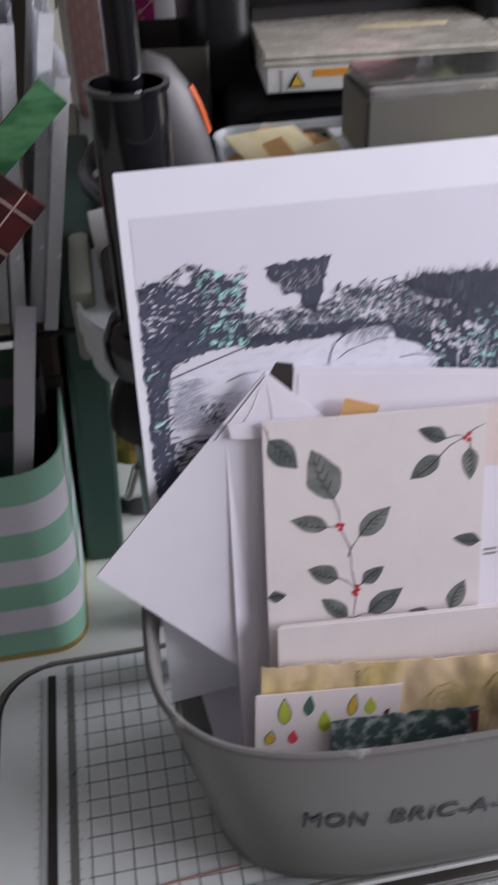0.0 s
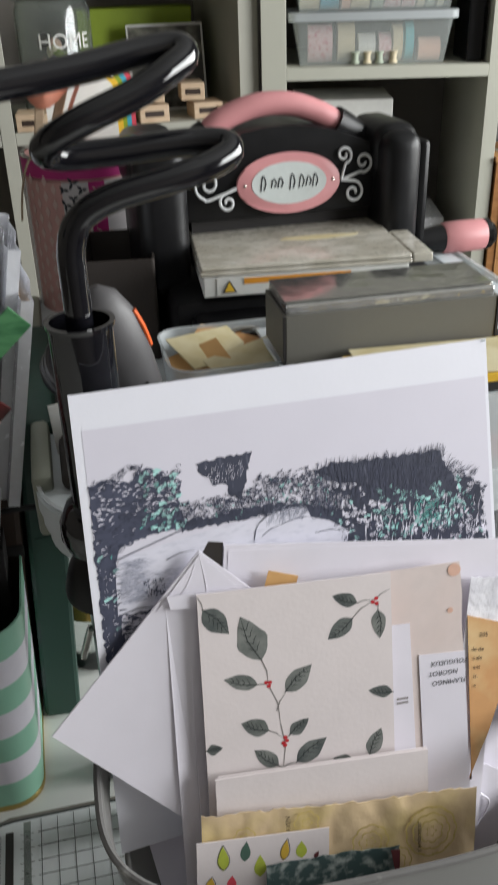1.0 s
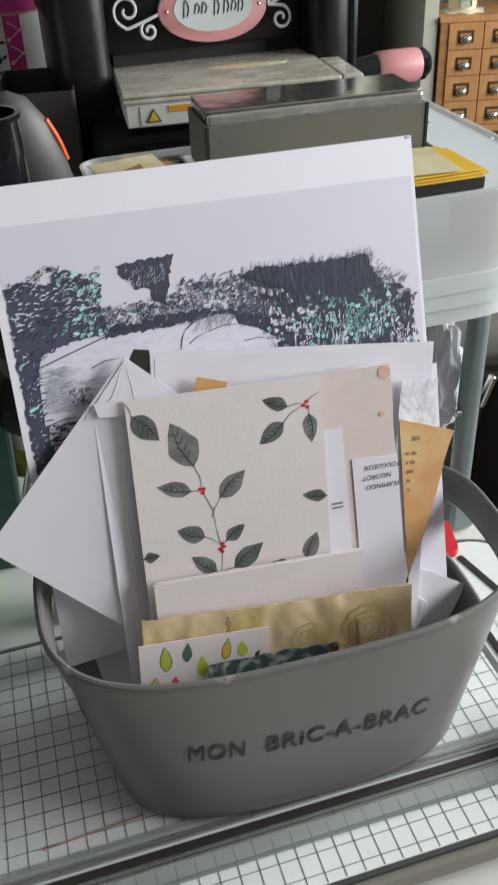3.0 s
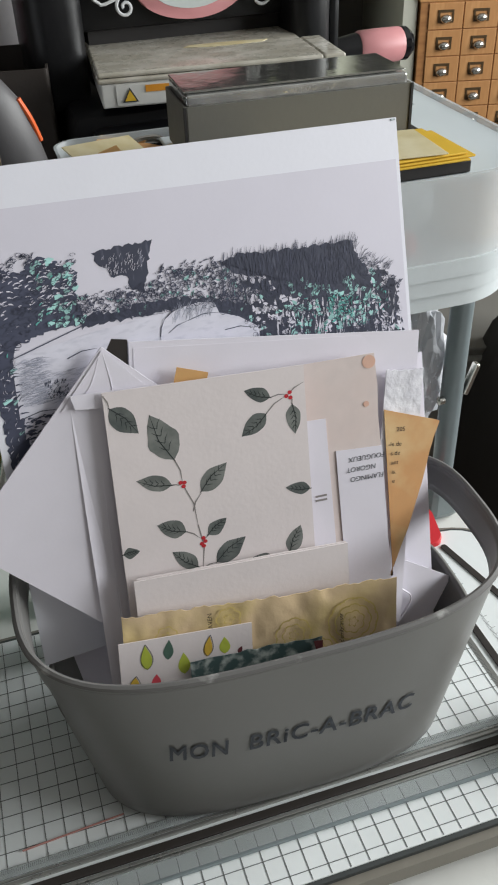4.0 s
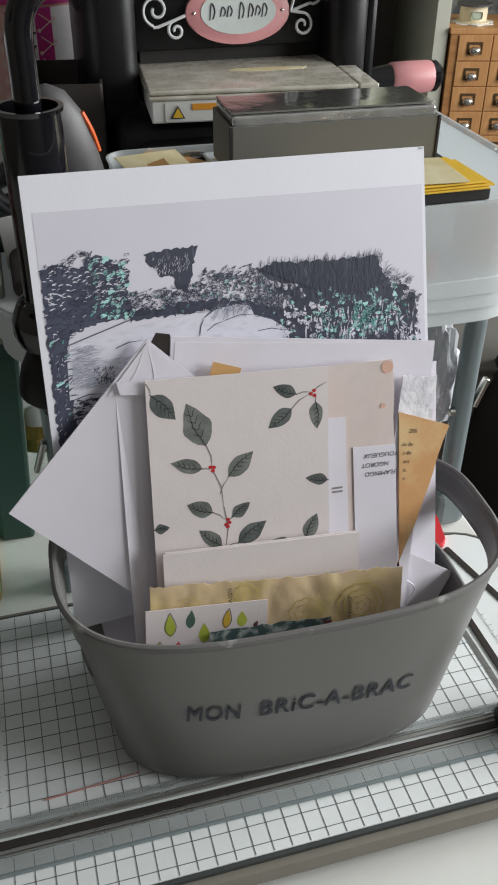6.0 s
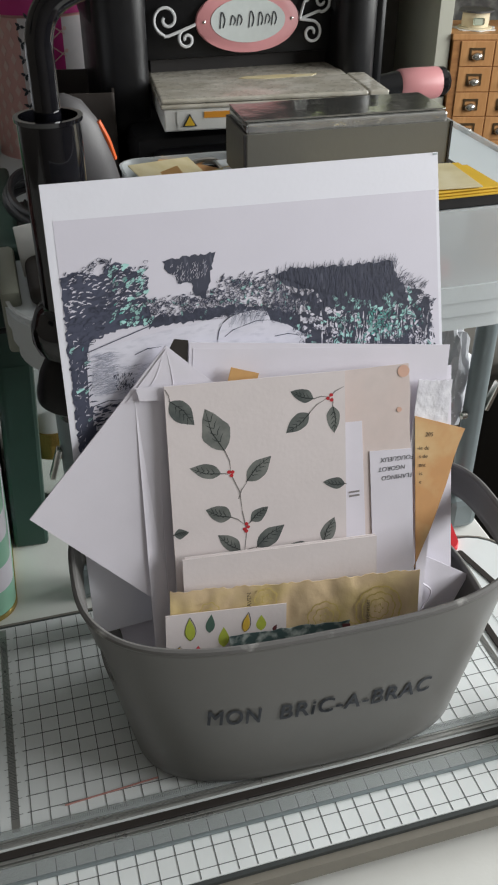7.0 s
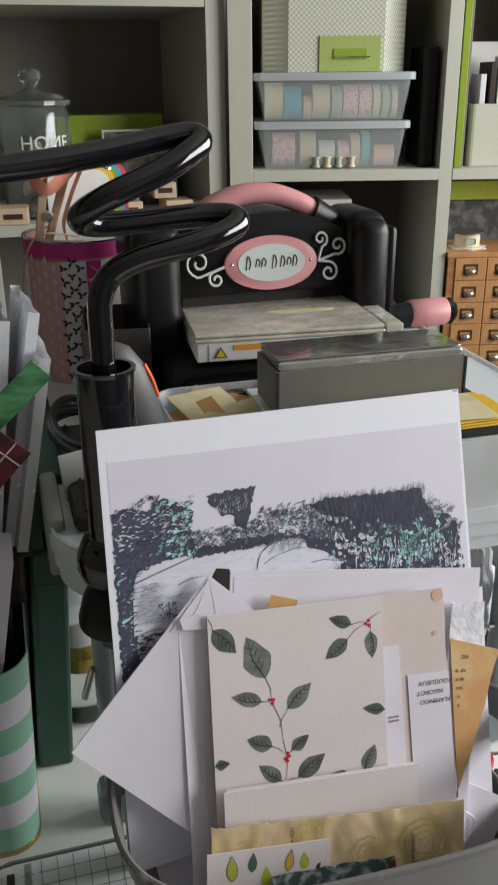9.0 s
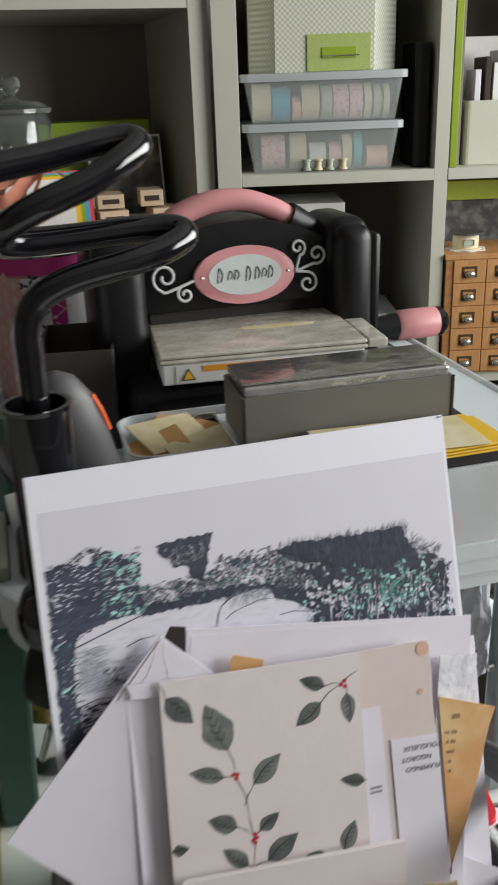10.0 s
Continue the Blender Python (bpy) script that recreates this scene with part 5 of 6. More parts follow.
strg = tagged(part("jute_string", tube_along([(0.075, 0.44, 0.34), (0.05, 0.432, 0.345), (0.036, 0.44, 0.338), (0.028, 0.45, 0.315), (0.024, 0.452, 0.29)], 0.0009, 6), M["string"]), "thin jute string hanging over the tin rim", "string")

# ---- lamp with a coiled black tube ----
lamp = thing("desk_lamp", pose(0.0525, 0.104, DESK), "glossy black desk lamp with a coiled tube arm", "lamp")
dz = -DESK
part("pole", lathe([(0.0145, 0.17 + dz), (0.0145, 0.327 + dz), (0.0155, 0.3275 + dz), (0.0158, 0.3295 + dz), (0.0135, 0.3295 + dz), (0.0133, 0.30 + dz)], 32), M["black_gloss"], lamp, "black sleeve of the pole", smooth=True)
part("stem", lathe([(0.0085, 0.0), (0.0085, 0.18 + dz)], 20), M["tube"], lamp, "grey metal stem", smooth=True)
part("foot", lathe([(0.022, 0.0), (0.024, 0.003), (0.023, 0.006), (0.01, 0.009)], 28), M["tube"], lamp, smooth=True)
part("clamp_collar", lathe([(0.0146, 0.237 + dz), (0.0185, 0.234 + dz), (0.0222, 0.226 + dz), (0.0226, 0.218 + dz), (0.0205, 0.212 + dz), (0.0146, 0.21 + dz)], 36), M["black_gloss"], lamp, "black ring collar", smooth=True)
part("clamp_cone", lathe([(0.0146, 0.2075 + dz), (0.0175, 0.205 + dz), (0.0215, 0.197 + dz), (0.0245, 0.186 + dz), (0.0245, 0.182 + dz), (0.0215, 0.179 + dz), (0.0146, 0.178 + dz)], 36), M["black"], lamp, "black flared clamp", smooth=True)
coil = [(0, 0, 0.305), (0, 0, 0.345), (0.0005, 0, 0.362), (0.006, 0, 0.374), (0.02, 0.0, 0.3815), (0.045, 0.002, 0.3865), (0.062, 0.006, 0.39), (0.073, 0.012, 0.394), (0.0715, 0.019, 0.397), (0.056, 0.022, 0.3975), (0.025, 0.019, 0.3965), (0.003, 0.014, 0.397), (-0.005, 0.008, 0.4), (-0.002, 0.001, 0.4055), (0.012, -0.001, 0.413), (0.034, 0.004, 0.421), (0.049, 0.01, 0.4285), (0.0565, 0.017, 0.433), (0.0535, 0.023, 0.436), (0.038, 0.021, 0.4345), (0.01, 0.012, 0.43), (-0.03, 0.0, 0.426), (-0.08, -0.012, 0.4235), (-0.16, -0.03, 0.42), (-0.26, -0.05, 0.416)]
part("arm", tube_along([(x, y, z + dz) for x, y, z in coil], 0.0062, 16, smooth_steps=10), M["black_gloss"], lamp, "glossy black coiled tube", smooth=True)
part("shade", merge(bmesh.new(), lathe([(0.012, 0.03), (0.03, 0.02), (0.055, -0.02), (0.053, -0.02), (0.028, 0.017)], 28, cap=False), pose(-0.29, -0.056, 0.41 + dz)), M["black"], lamp, smooth=True)

# ---- left of the desk ----
TINX, TINY = -0.0095, 0.150
st_tin = thing("striped_tin", pose(TINX - 0.075, TINY + 0.06, DESK), "rectangular tin with mint green and white stripes, holding cards", "tin")
o2 = lambda g: rounded_outline(0.15 + 2 * g, 0.12 + 2 * g, 0.02 + g, 8)
N = 7
for k in range(N):
    ring = bmesh.new()
    z0, z1 = 0.004 + k * 0.0208, 0.004 + (k + 1) * 0.0208
    rows = [[ring.verts.new((x, y, z)) for x, y in o2(g + 0.046 * z)] for g, z in ((0, z0), (0, z1), (-0.0012, z1), (-0.0012, z0))]
    for a, b in zip(rows, rows[1:] + rows[:1]):
        for j in range(len(a)):
            ring.faces.new((a[j], a[(j + 1) % len(a)], b[(j + 1) % len(a)], b[j]))
    part("stripe_band", ring, M["mint" if k % 2 == 0 else "stripe"], st_tin, "mint green band" if k % 2 == 0 else "white band", smooth=True)
part("base_rim", slab(o2(0.0008), 0, 0.004, bevel=0.001), M["goldrim"], st_tin, "gold base rim")
part("inner_floor", slab(o2(-0.003), 0.005, 0.006), M["black"], st_tin)
for k, (x, y, w, d, h, c, label, rz, ry) in enumerate(((-0.05, 0.18, 0.0105, 0.04, 0.214, "paper", "white paper pad leaning in the tin", 0, 11), (-0.02, 0.225, 0.008, 0.05, 0.165, "black_matt", "black notebook standing in the tin", 0, 2), (-0.078, 0.19, 0.01, 0.08, 0.205, "brown", "dark brown notebook standing in the tin", 3, -2),
                                                        (-0.093, 0.19, 0.012, 0.08, 0.2, "maroon", "dark red booklet standing in the tin", -2, -1), (-0.115, 0.2, 0.02, 0.08, 0.21, "black_matt", "black card folder standing in the tin", 0, 0))):
    carton("notebook", pose(x, y, DESK + 0.008, 0, ry, rz), w, d, h, M[c], label, "notebook", 0.0008)
bn = carton("binder", pose(0.006, 0.31, DESK, 0, 3.5, 0), 0.026, 0.17, 0.245, M["binder"], "dark green ring binder standing on the desk", "binder", 0.003)
part("spine_label", box(-0.008, 0.008, -0.0856, -0.0852, 0.1, 0.16), M["binder"], bn)
la = carton("leather_album", pose(-0.024, 0.3, DESK, 0, 4, 0), 0.026, 0.15, 0.2, M["brown"], "dark brown leather album standing on the desk", "album", 0.004)

part("spine_band", box(-0.0133, 0.0133, -0.0762, -0.0752, 0.15, 0.158), M["black_matt"], la)
part("spine_band", box(-0.0133, 0.0133, -0.0762, -0.0752, 0.04, 0.048), M["black_matt"], la)
rack = thing("wire_rack", pose(-0.1, 0.27, DESK), "black wire rack holding plastic card sleeves", "rack")
for z in (0.2,):
    for y in (-0.07, -0.02, 0.03, 0.08):
        part("wire", tube_along([(-0.12, y, z), (0, y, z), (0.118, y, z)], 0.002, 6), M["black"], rack)
for x in (-0.118, 0.0, 0.117):
    part("wire", tube_along([(x, -0.07, z), (x, 0.0, z), (x, 0.08, z)], 0.0022, 6), M["black"], rack)
for x, y in ((-0.118, -0.07), (-0.118, 0.08), (0.117, 0.08), (0.0, 0.08)):
    part("post", tube_along([(x, y, 0), (x, y, 0.1), (x, y, 0.26)], 0.0025, 8), M["black"], rack)
rs = random.Random(11)
for k in range(11):
    x = -0.09 + 0.0092 * k
    h = 0.155 + rs.uniform(-0.012, 0.02) - (0.012 if k == 10 else 0)
    sl = thing("card_sleeve", pose(x, 0.2 + rs.uniform(-0.005, 0.012), DESK + 0.2026, rs.uniform(-2, 2), rs.uniform(-1, 1.5) + 1.15 * k, rs.uniform(-5, 5)), "clear plastic sleeve with white card inside, standing in the rack", "sleeve", "sleeves in the rack")
    bm = bmesh.new()
    cols = [[bm.verts.new((0.0012 * math.sin(j * 1.3 + k) + s * 0.0034, 0.11 * j / 8, h * i / 6 * (1 - 0.004 * j))) for j in range(9)] for s in (-1, 1) for i in range(7)]
    for s in range(2):
        for i in range(6):
            for j in range(8):
                a, b = cols[s * 7 + i], cols[s * 7 + i + 1]
                bm.faces.new((a[j], a[j + 1], b[j + 1], b[j]))
    for i in range(6):
        for j in (0, 8):
            bm.faces.new((cols[i][j], cols[i + 1][j], cols[7 + i + 1][j], cols[7 + i][j]))
    part("cover", bm, M["sleeve"], sl, smooth=True)
    part("insert", box(-0.0014, 0.0014, 0.004, 0.1, 0.002, h * 0.86), M[("paper", "label", "cloth", "paper", "stripe", "red", "paper", "binder", "paper", "sleeve", "pale_wood")[k]], sl, "card insert")
gt = thing("ribbed_tag", pose(-0.05, 0.164, DESK + 0.268, 0, 0, 0), "green ribbed card strip leaning out of the rack", "tag")
part("strip", merge(bmesh.new(), box(-0.0075, 0.0075, -0.0008, 0.0008, -0.03, 0.1, 0.0003), pose(0, 0, 0, 0, 48, 0)), M["washi_green"], gt)
tt = thing("tartan_tag", pose(-0.044, 0.156, DESK + 0.255, 0, 0, 0), "dark red tartan card tag leaning out of the rack", "tag")
tm = pose(0, 0, 0, 0, 45, 0)
tg = part("card", merge(bmesh.new(), box(-0.017, 0.017, -0.0008, 0.0008, -0.02, 0.064, 0.0003), tm), M["tartan"], tt)
for z in (0.012, 0.034, 0.054):
    part("woven_line", merge(bmesh.new(), box(-0.017, 0.017, -0.0012, -0.0009, z, z + 0.0008), tm), M["lozenge"], tg)
for x in (-0.01, 0.006):
    part("woven_line", merge(bmesh.new(), box(x, x + 0.0008, -0.0012, -0.0009, -0.02, 0.064), tm), M["lozenge"], tg)

bt = thing("glass_bottle", pose(0.036, 0.285, DESK), "small clear glass bottle with a brass collar", "bottle")
part("glass", lathe([(0.018, 0), (0.022, 0.004), (0.022, 0.03), (0.019, 0.05)], 24), M["glass"], bt, smooth=True)
part("brass_collar", lathe([(0.0195, 0.05), (0.024, 0.054), (0.024, 0.066), (0.018, 0.073)], 24), M["brass"], bt, "brass collar", smooth=True)
part("neck", lathe([(0.0165, 0.073), (0.0175, 0.09), (0.0165, 0.12), (0.013, 0.128)], 24), M["frost"], bt, smooth=True)
notch = thing("price_card", pose(0.043, 0.2, TRAY, 0, 0, 20), "small cream card with a cut corner lying in the tray", "card")
part("card", merge(bmesh.new(), box(-0.012, 0.012, -0.0006, 0.0006, 0, 0.03, 0.0002), pose(0, 0, 0.001, -12, 0, 0)), M["label"], notch)

bag = thing("cellophane_bag", pose(0.322, 0.19, DESK + 0.03), "crumpled clear cellophane bag hanging under the tray", "bag")
bm = bmesh.new()
bmesh.ops.create_icosphere(bm, subdivisions=4, radius=1)
for v in bm.verts:
    v.co *= 1 + 0.3 * noise.noise(v.co * 2.5) + 0.14 * noise.noise(v.co * 7)
    v.co = Vector((v.co.x * 0.02, v.co.y * 0.02, v.co.z * 0.062 + 0.085))
part("film", bm, M["sleeve"], bag)
roll = thing("tape_roll", pose(0.308, 0.1545, TRAY + 0.001, 0, 0, 20), "brown kraft tape roll lying in the tray", "tape")
part("roll", merge(bmesh.new(), lathe([(0.009, 0), (0.02, 0), (0.02, 0.03), (0.009, 0.03), (0.009, 0)], 28, cap=False), pose(0.012, -0.012, 0)), M["kraft"], roll, smooth=True)
rp = thing("red_sponge", pose(0.272, 0.126, TRAY + 0.001), "small red round sponge in the tray", "sponge")
part("sponge", lathe([(0.004, 0), (0.007, 0.003), (0.006, 0.012), (0.002, 0.014)], 16), M["red"], rp, smooth=True)

# ---- shelves at the back ----
SH = Matrix(((0.968, 0.25, 0, 0.456), (-0.25, 0.968, 0, 1.226), (0, 0, 1, 0), (0, 0, 0, 1)))


def at(u, d, z, rz=0):
    """A pose in the shelf's own directions: along, into it, and up."""
    return SH @ pose(u, d, z, 0, 0, rz)


kx = thing("cube_shelf", at(0, 0, FLOOR), "white cube shelf unit filled with craft supplies", "shelf")
B = -FLOOR
part("side_panel", box(-0.041, 0, 0, 0.39, 0, 1.4, 0.0008), M["shelf"], kx)
part("side_panel", box(0.72, 0.76, 0, 0.39, 0, 1.4, 0.0008), M["shelf"], kx)
part("divider", box(0.331, 0.3545, 0.002, 0.388, 0.04, 1.36, 0.0006), M["shelf"], kx)
for z0, z1 in ((0.292, 0.311), (0.646, 0.66), (-0.0765, -0.0575), (-0.4, -0.38), (-0.75, -0.71)):
    for x0, x1 in ((0.0005, 0.3305), (0.355, 0.7195)):
        part("shelf_board", box(x0, x1, 0.001, 0.388, z0 + B, z1 + B, 0.0006), M["shelf"], kx)
# back panel is much darker than the boards: shade inside the cells as colour
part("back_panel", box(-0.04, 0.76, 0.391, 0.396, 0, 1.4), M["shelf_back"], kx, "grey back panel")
TURN2 = Matrix.Translation((-0.062, 0.012, 0)) @ Matrix.Rotation(radians(16), 4, "Z") @ Matrix.Translation((0.062, -0.012, 0))


def at2(u, d, z, rz=0):
    """The same for the unit that stands at an angle beside it."""
    return SH @ TURN2 @ pose(u, d, z, 0, 0, rz)


u2 = thing("grey_shelf_unit", at2(0, 0.012, FLOOR), "grey white shelf unit beside the cube shelf", "shelf")
for x0, x1 in ((-0.078, -0.0455), (-0.474, -0.452), (-0.87, -0.85)):
    part("upright", box(x0, x1, 0, 0.36, 0, 1.4, 0.0008), M["unit2"], u2)
for z0, z1 in ((0.572, 0.592), (0.216, 0.236), (-0.16, -0.14), (-0.55, -0.53)):
    for x0, x1 in ((-0.4515, -0.0785), (-0.8495, -0.4745)):
        part("shelf_board", box(x0, x1, 0.001, 0.358, z0 + B, z1 + B, 0.0006), M["unit2"], u2)
# same dark grey here, giving the side unit's inner shade
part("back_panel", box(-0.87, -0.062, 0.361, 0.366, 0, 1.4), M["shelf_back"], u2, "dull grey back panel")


def clear_box(u, d, z, w, dep, h, rolls, label):
    ob = thing("clear_box", at(u, d, z), label, "storage box", "clear boxes on the shelf")
    part("body", shell(lambda g: rounded_outline(w + 2 * g, dep + 2 * g, 0.012 + g, 4), [(0, -0.012), (h - 0.012, 0)], 0.0016), M["clearbox"], ob, smooth=True)
    part("lid", slab(rounded_outline(w + 0.014, dep + 0.014, 0.014, 4), h - 0.0125, h, bevel=0.002), M["frost"], ob, "pale plastic lid", smooth=True)
    for x, r, wide, c in rolls:
        tagged(part("tape_roll", merge(bmesh.new(), lathe([(r * 0.55, -wide / 2), (r, -wide / 2), (r, wide / 2), (r * 0.55, wide / 2), (r * 0.55, -wide / 2)], 20, cap=False), pose(0, 0, 0, 0, 90, 0)), M[c], None, "", at(u + x, d - dep / 2 + 0.012 + r, z + r + 0.0025), smooth=True), "roll of patterned washi tape standing in a clear box", "tape", "washi tape rolls")


clear_box(0.142, 0.12, 0.3115, 0.262, 0.2, 0.08, ((-0.085, 0.029, 0.04, "rosetape"), (-0.042, 0.03, 0.028, "cream"), (-0.008, 0.022, 0.028, "label"), (0.022, 0.022, 0.02, "rosetape"), (0.043, 0.028, 0.016, "cream"), (0.062, 0.03, 0.014, "teal_tape"), (0.095, 0.018, 0.036, "salmon")), "clear plastic box of washi tape rolls with a pale lid")
clear_box(0.144, 0.12, 0.3925, 0.268, 0.2, 0.078, ((-0.105, 0.03, 0.032, "cream"), (-0.072, 0.027, 0.03, "bluetape"), (-0.046, 0.02, 0.014, "salmon"), (-0.022, 0.028, 0.03, "cream"), (0.006, 0.027, 0.018, "sage"), (0.03, 0.028, 0.026, "rosetape"), (0.056, 0.028, 0.022, "rosetape"), (0.076, 0.028, 0.012, "cream"), (0.092, 0.027, 0.012, "sage"), (0.108, 0.027, 0.01, "cream")), "clear plastic box of patterned tape rolls with a pale lid")
for k, (x, c) in enumerate(((0.115, "sage"), (0.135, "cream"), (0.155, "sage"), (0.178, "cream"))):
    tagged(part("ribbon_spool", lathe([(0.007, 0), (0.007, 0.003), (0.005, 0.004), (0.005, 0.014), (0.007, 0.015), (0.007, 0.018)], 14), M[c], None, "", at(x, 0.03, 0.3135), smooth=True), "tiny ribbon spool in the clear box", "spool", "ribbon spools")
cbx = thing("patterned_box", at(0.148, 0.13, 0.4708), "cream dotted storage box with a lime green label", "box")
eight = lambda g: [(-0.085, -0.1 - g), (0.08, -0.1 - g), (0.122 + g, -0.06), (0.122 + g, 0.06), (0.08, 0.1 + g), (-0.085, 0.1 + g), (-0.128 - g, 0.06), (-0.128 - g, -0.06)]
part("body", slab(eight(0), 0, 0.123, bevel=0.0015), M["checks"], cbx)
part("lid", slab(eight(0.005), 0.1235, 0.137, bevel=0.003), M["green2"], cbx, "lime green lid")
lb = part("label_plate", box(-0.032, 0.074, -0.1026, -0.1003, 0.0005, 0.057, 0.0006), M["green2"], cbx, "lime green label panel")
part("label_holder", box(-0.008, 0.05, -0.104, -0.1028, 0.02, 0.037, 0.0006), M["green"], lb)
part("holder_pull", tube_along([(-0.006, -0.106, 0.024), (0.02, -0.108, 0.0235), (0.055, -0.106, 0.024)], 0.0012, 6), M["steel"], lb)
carton("black_case", at(0.311, 0.09, 0.3115, 0), 0.026, 0.12, 0.2, M["black"], "black upright case standing on the shelf", "case", 0.003)
carton("lime_folder", at(0.3635, 0.1, 0.3115), 0.012, 0.19, 0.33, M["green"], "lime green folder standing on the shelf", "folder")
carton("grey_folder", at(0.376, 0.13, 0.3115), 0.01, 0.19, 0.3, M["shelf_back"], "grey green folder standing on the shelf", "folder")
wh = carton("white_holder", at(0.46, 0.1, 0.3115), 0.14, 0.12, 0.105, M["shelf"], "white plastic holder with cards and papers", "holder", 0.008, True, 0.003)
for k, (x, h, c) in enumerate(((-0.045, 0.15, "paper"), (-0.03, 0.17, "brown"), (-0.018, 0.16, "label"), (-0.005, 0.18, "paper"), (0.012, 0.15, "rosetape"), (0.03, 0.17, "paper"), (0.046, 0.16, "label"))):
    carton("card_pack", at(0.46 + x, 0.1, 0.3155, 3 * (k % 3) - 3), 0.01, 0.08, h, M[c], "pack of pale cards standing in the holder", "cards")
carton("white_sheets", at(0.46, 0.19, 0.3115, 4), 0.13, 0.02, 0.21, M["label"], "white papers leaning behind the holder", "paper")
# lower cells
carton("yellow_green_box", at(0.5, 0.25, 0.238), 0.26, 0.2, 0.035, M["lime"], "yellow green flat box on top of a dark case", "box")
carton("dark_case", at(0.5, 0.27, -0.057), 0.27, 0.2, 0.2945, M["cloth"], "dark grey case on the shelf", "case", 0.004)
carton("marbled_box", at(0.5, 0.12, -0.3795), 0.3, 0.2, 0.26, M["cloth"], "dark marbled storage box on the lower shelf", "box")
carton("white_carton", at(0.10, 0.14, -0.057), 0.17, 0.16, 0.31, M["label"], "white cardboard box on the shelf", "box")
carton("paper_stack", at(0.24, 0.15, -0.057), 0.1, 0.16, 0.1, M["sleeve"], "stack of clear plastic pockets on the shelf", "sleeve")
sp = thing("ribbon_reel", at(0.405, 0.05, 0.1637) @ Matrix.Diagonal((1.35, 1.35, 0.95, 1)), "cream ribbon reel with green ribbon on the drawer cabinet", "reel")
part("doily", slab([(0.026 * (1 + 0.1 * math.sin(7 * a)) * math.cos(a), 0.026 * (1 + 0.1 * math.sin(7 * a)) * math.sin(a)) for a in [k * math.pi / 20 for k in range(40)]], 0, 0.0015), M["label"], sp, "small white lace doily")
part("flange", lathe([(0.022, 0), (0.022, 0.003), (0.016, 0.004)], 24), M["cream"], sp)
part("ribbon", lathe([(0.017, 0.004), (0.0175, 0.016), (0.017, 0.028)], 24), M["cream"], sp, "cream ribbon", smooth=True)
part("green_mark", merge(bmesh.new(), box(-0.007, 0.007, -0.0182, -0.0172, 0.009, 0.021, 0.002), None), M["sage"], sp)
part("top_flange", lathe([(0.016, 0.028), (0.022, 0.029), (0.022, 0.032)], 24), M["mouse"], sp)

# small drawer cabinet
cab = thing("drawer_cabinet", at(0.3715, -0.004, -0.057), "honey wood apothecary cabinet with small drawers and metal pulls", "cabinet")
CW, CH, CD = 0.295, 0.2175, 0.14
# carcass uses the darker honey wood copy, side shade put into its colour
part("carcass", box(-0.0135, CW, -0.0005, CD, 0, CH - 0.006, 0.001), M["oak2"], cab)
part("top", box(-0.0155, CW + 0.003, -0.002, CD, CH - 0.006, CH + 0.003, 0.001), M["oak"], cab, "honey wood top")
dme = mesh_of("drawer_front", box(0.0008, 0.0582, -0.003, 0.0035, 0.0008, 0.0407, 0.0008), M["oak"])
pull = lathe([(0.0082, 0.0), (0.0086, 0.002), (0.0078, 0.0045), (0.0052, 0.0068), (0.001, 0.0078)], 14, a=1.15, b=0.8)
pme = mesh_of("pull", merge(bmesh.new(), pull, pose(0.0295, -0.0046, 0.0165, 78, 0, 0)), M["steel"], True)
hb = bmesh.new()
for x0, x1, z0, z1 in ((0.0165, 0.0425, 0.0265, 0.0305), (0.0165, 0.0195, 0.0135, 0.0265), (0.0395, 0.0425, 0.0135, 0.0265), (0.0165, 0.0425, 0.011, 0.0135)):
    box(x0, x1, -0.0045, -0.0031, z0, z1, bm=hb)
hme = mesh_of("label_holder", hb, M["bronze"])
for r in range(5):
    for c in range(5):
        d = new("drawer_front", dme)
        d.matrix_basis, d.parent = pose(c * 0.059, 0, 0.003 + r * 0.0415), cab
        for nm, me in (("pull", pme), ("label_holder", hme)):
            o = new(nm, me)
            o.parent = d

# left unit
jar = thing("glass_jar", at2(-0.365, 0.12, 0.2365), "glass storage jar with a lid and white lettering", "jar")
part("body", shell(lambda g: [((0.062 + g) * math.cos(2 * math.pi * k / 32), (0.062 + g) * math.sin(2 * math.pi * k / 32)) for k in range(32)], [(0, -0.004), (0.004, 0), (0.17, 0), (0.185, -0.006)], 0.003), M["glass"], jar, smooth=True)
part("lid", lathe([(0.06, 0.185), (0.066, 0.187), (0.066, 0.194), (0.05, 0.203), (0.02, 0.208), (0.009, 0.214), (0.016, 0.224), (0.02, 0.234), (0.015, 0.244), (0.003, 0.247)], 32), M["glass"], jar, "glass lid with a round knob", smooth=True)
hw = text_mesh("HOME", 0.032)
for v in hw.verts:
    a = -math.pi / 2 + (v.co.x - 0.032) / 0.0626
    v.co = (0.0628 * math.cos(a), 0.0628 * math.sin(a), v.co.y + 0.116)
part("lettering", hw, M["label"], jar, "white capital letters")
for k in range(14):
    rr = random.Random(k)
    tagged(part("ribbon_ball", lathe([(0.002, -0.013), (0.011, -0.008), (0.013, 0), (0.011, 0.008), (0.002, 0.013)], 12), M[("salmon", "brown", "green", "cream")[k % 4]], None, "", at2(-0.365 + rr.uniform(-0.034, 0.034), 0.12 + rr.uniform(-0.034, 0.034), 0.256 + 0.008 * k), smooth=True), "small ball of ribbon in the glass jar", "ribbon", "ribbon balls in the jar")
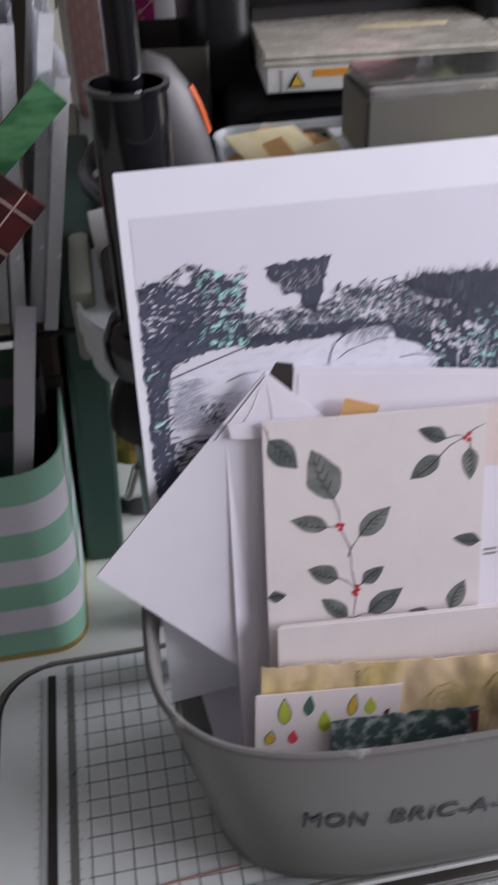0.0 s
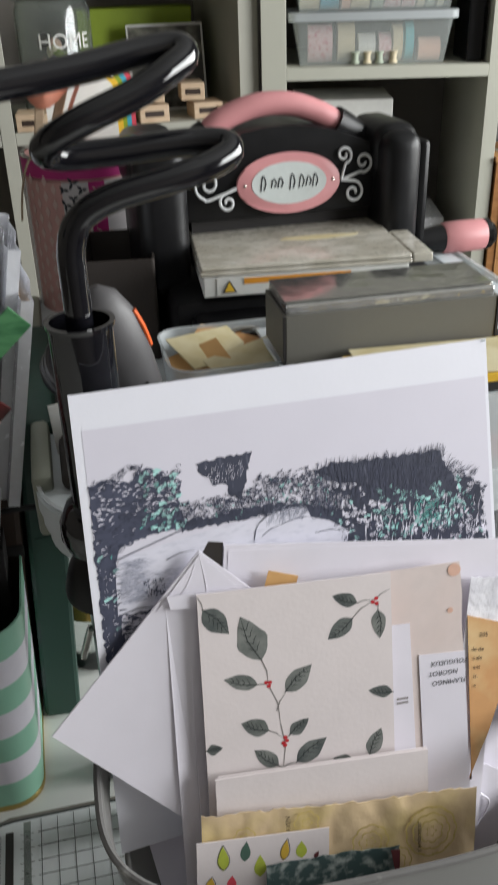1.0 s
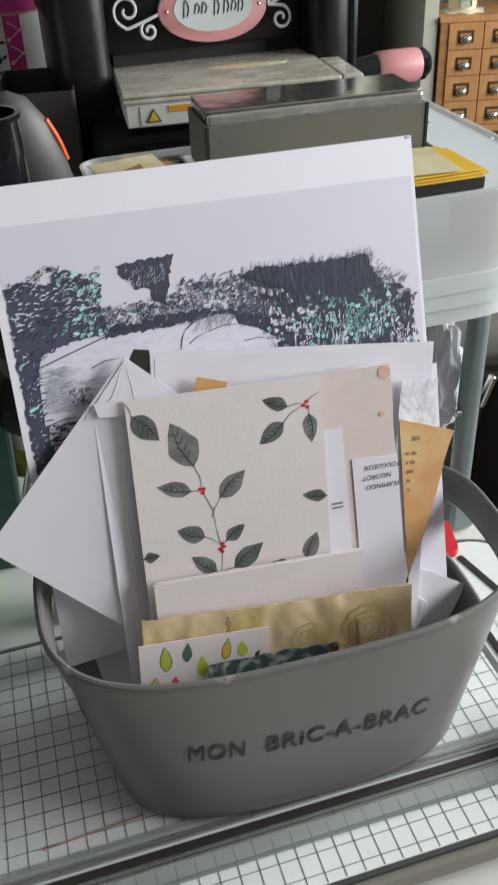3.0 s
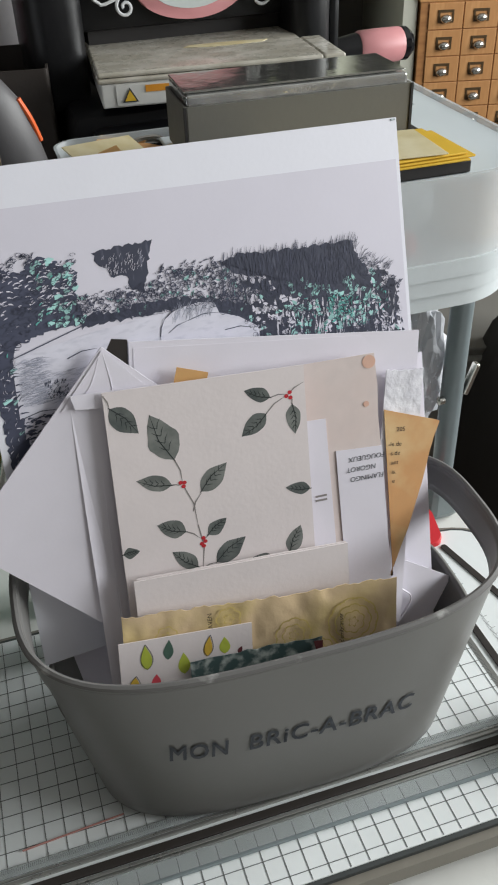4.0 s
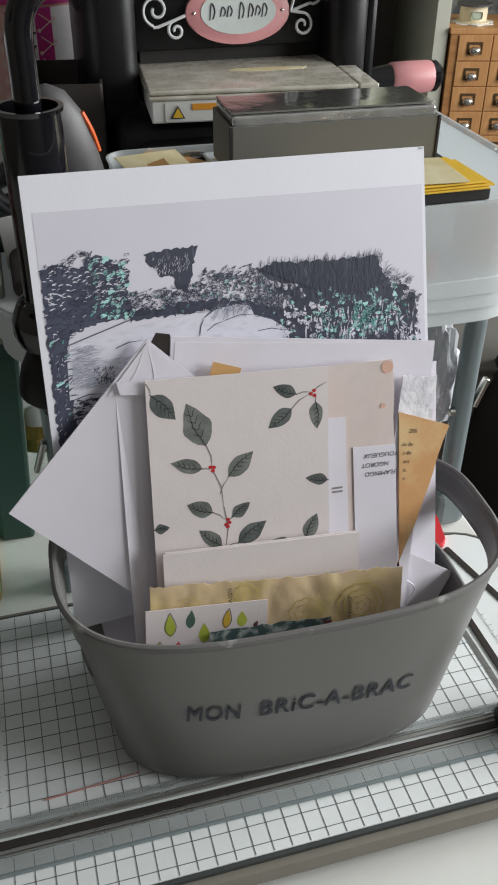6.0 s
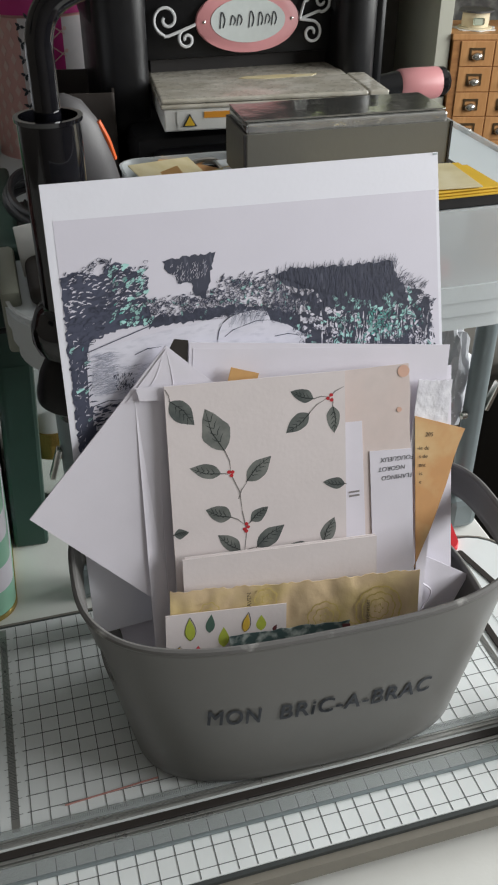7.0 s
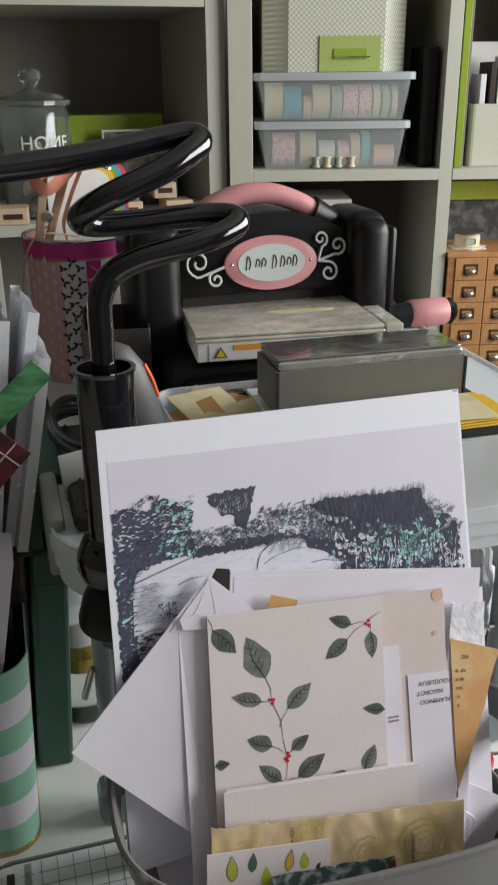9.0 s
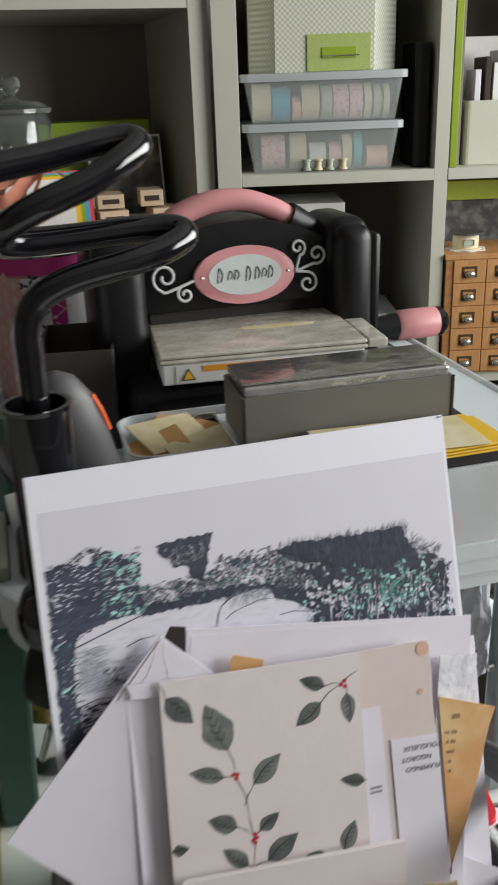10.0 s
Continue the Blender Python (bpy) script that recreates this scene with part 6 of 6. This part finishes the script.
carton("lime_box", at2(-0.215, 0.26, 0.2365), 0.2, 0.1, 0.165, M["green"], "lime green box at the back of the shelf", "box")
ph = thing("framed_photo", at2(-0.172, 0.15, 0.2365) @ pose(0, 0, 0, -10, 0, 0), "small dark photo in a thin white frame", "photo")
part("frame", box(-0.068, 0.068, -0.002, 0.004, 0, 0.142, 0.001), M["label"], ph)
part("photo", box(-0.064, 0.064, -0.0034, -0.0022, 0.004, 0.138), M["photo"], ph, "dark landscape photo")
rs = random.Random(3)
for u, d, z, w, h in ((-0.3, 0.06, 0.2365, 0.09, 0.03), (-0.31, 0.06, 0.267, 0.085, 0.028), (-0.31, 0.065, 0.2955, 0.08, 0.024), (-0.13, 0.06, 0.2365, 0.05, 0.028), (-0.1, 0.05, 0.2365, 0.03, 0.022), (-0.15, 0.07, 0.265, 0.04, 0.03), (-0.42, 0.04, 0.2365, 0.05, 0.03), (-0.225, 0.05, 0.2365, 0.05, 0.03), (-0.225, 0.055, 0.267, 0.045, 0.026)):
    stp = thing("wooden_stamp", at2(u, d, z, rs.uniform(-6, 6)), "pale wooden rubber stamp block on the shelf", "stamp", "stamp blocks")
    part("block", box(-w / 2, w / 2, -0.03, 0.03, 0, h - 0.003, 0.0012), M["pale_wood"], stp)
    part("printed_face", box(-w * 0.32, w * 0.32, -0.0304, -0.0301, h * 0.3, h * 0.6), M["brown"], stp)
carton("blue_spine_book", at2(-0.62, 0.12, 0.2365), 0.2, 0.2, 0.2, M["cloth"], "dark boxes on the far shelf", "box")

# low white cabinet beside the desk; the shade there is put into its grey colour
lowc = thing("low_cabinet", pose(0.92, 0.78, FLOOR, 0, 0, -14), "low grey cabinet in the shade beside the desk", "cabinet")
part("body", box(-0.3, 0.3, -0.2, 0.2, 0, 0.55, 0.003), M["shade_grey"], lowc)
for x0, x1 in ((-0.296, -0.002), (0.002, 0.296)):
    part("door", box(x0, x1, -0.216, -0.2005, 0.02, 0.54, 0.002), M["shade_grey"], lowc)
dbag = thing("black_bag", pose(0.735, 0.6, FLOOR), "soft black bag standing beside the desk", "bag")
bm = bmesh.new()
bmesh.ops.create_icosphere(bm, subdivisions=3, radius=1)
for v in bm.verts:
    v.co *= 1 + 0.2 * noise.noise(v.co * 2)
    v.co = Vector((v.co.x * 0.1, v.co.y * 0.09, max(0, v.co.z * 0.34 + 0.33)))
part("body", bm, M["black_matt"], dbag, smooth=True)
part("handle", tube_along([(-0.05, -0.02, 0.6), (-0.04, -0.03, 0.7), (0.0, -0.035, 0.74), (0.04, -0.03, 0.7), (0.05, -0.02, 0.6)], 0.008, 10), M["black_matt"], dbag, smooth=True)
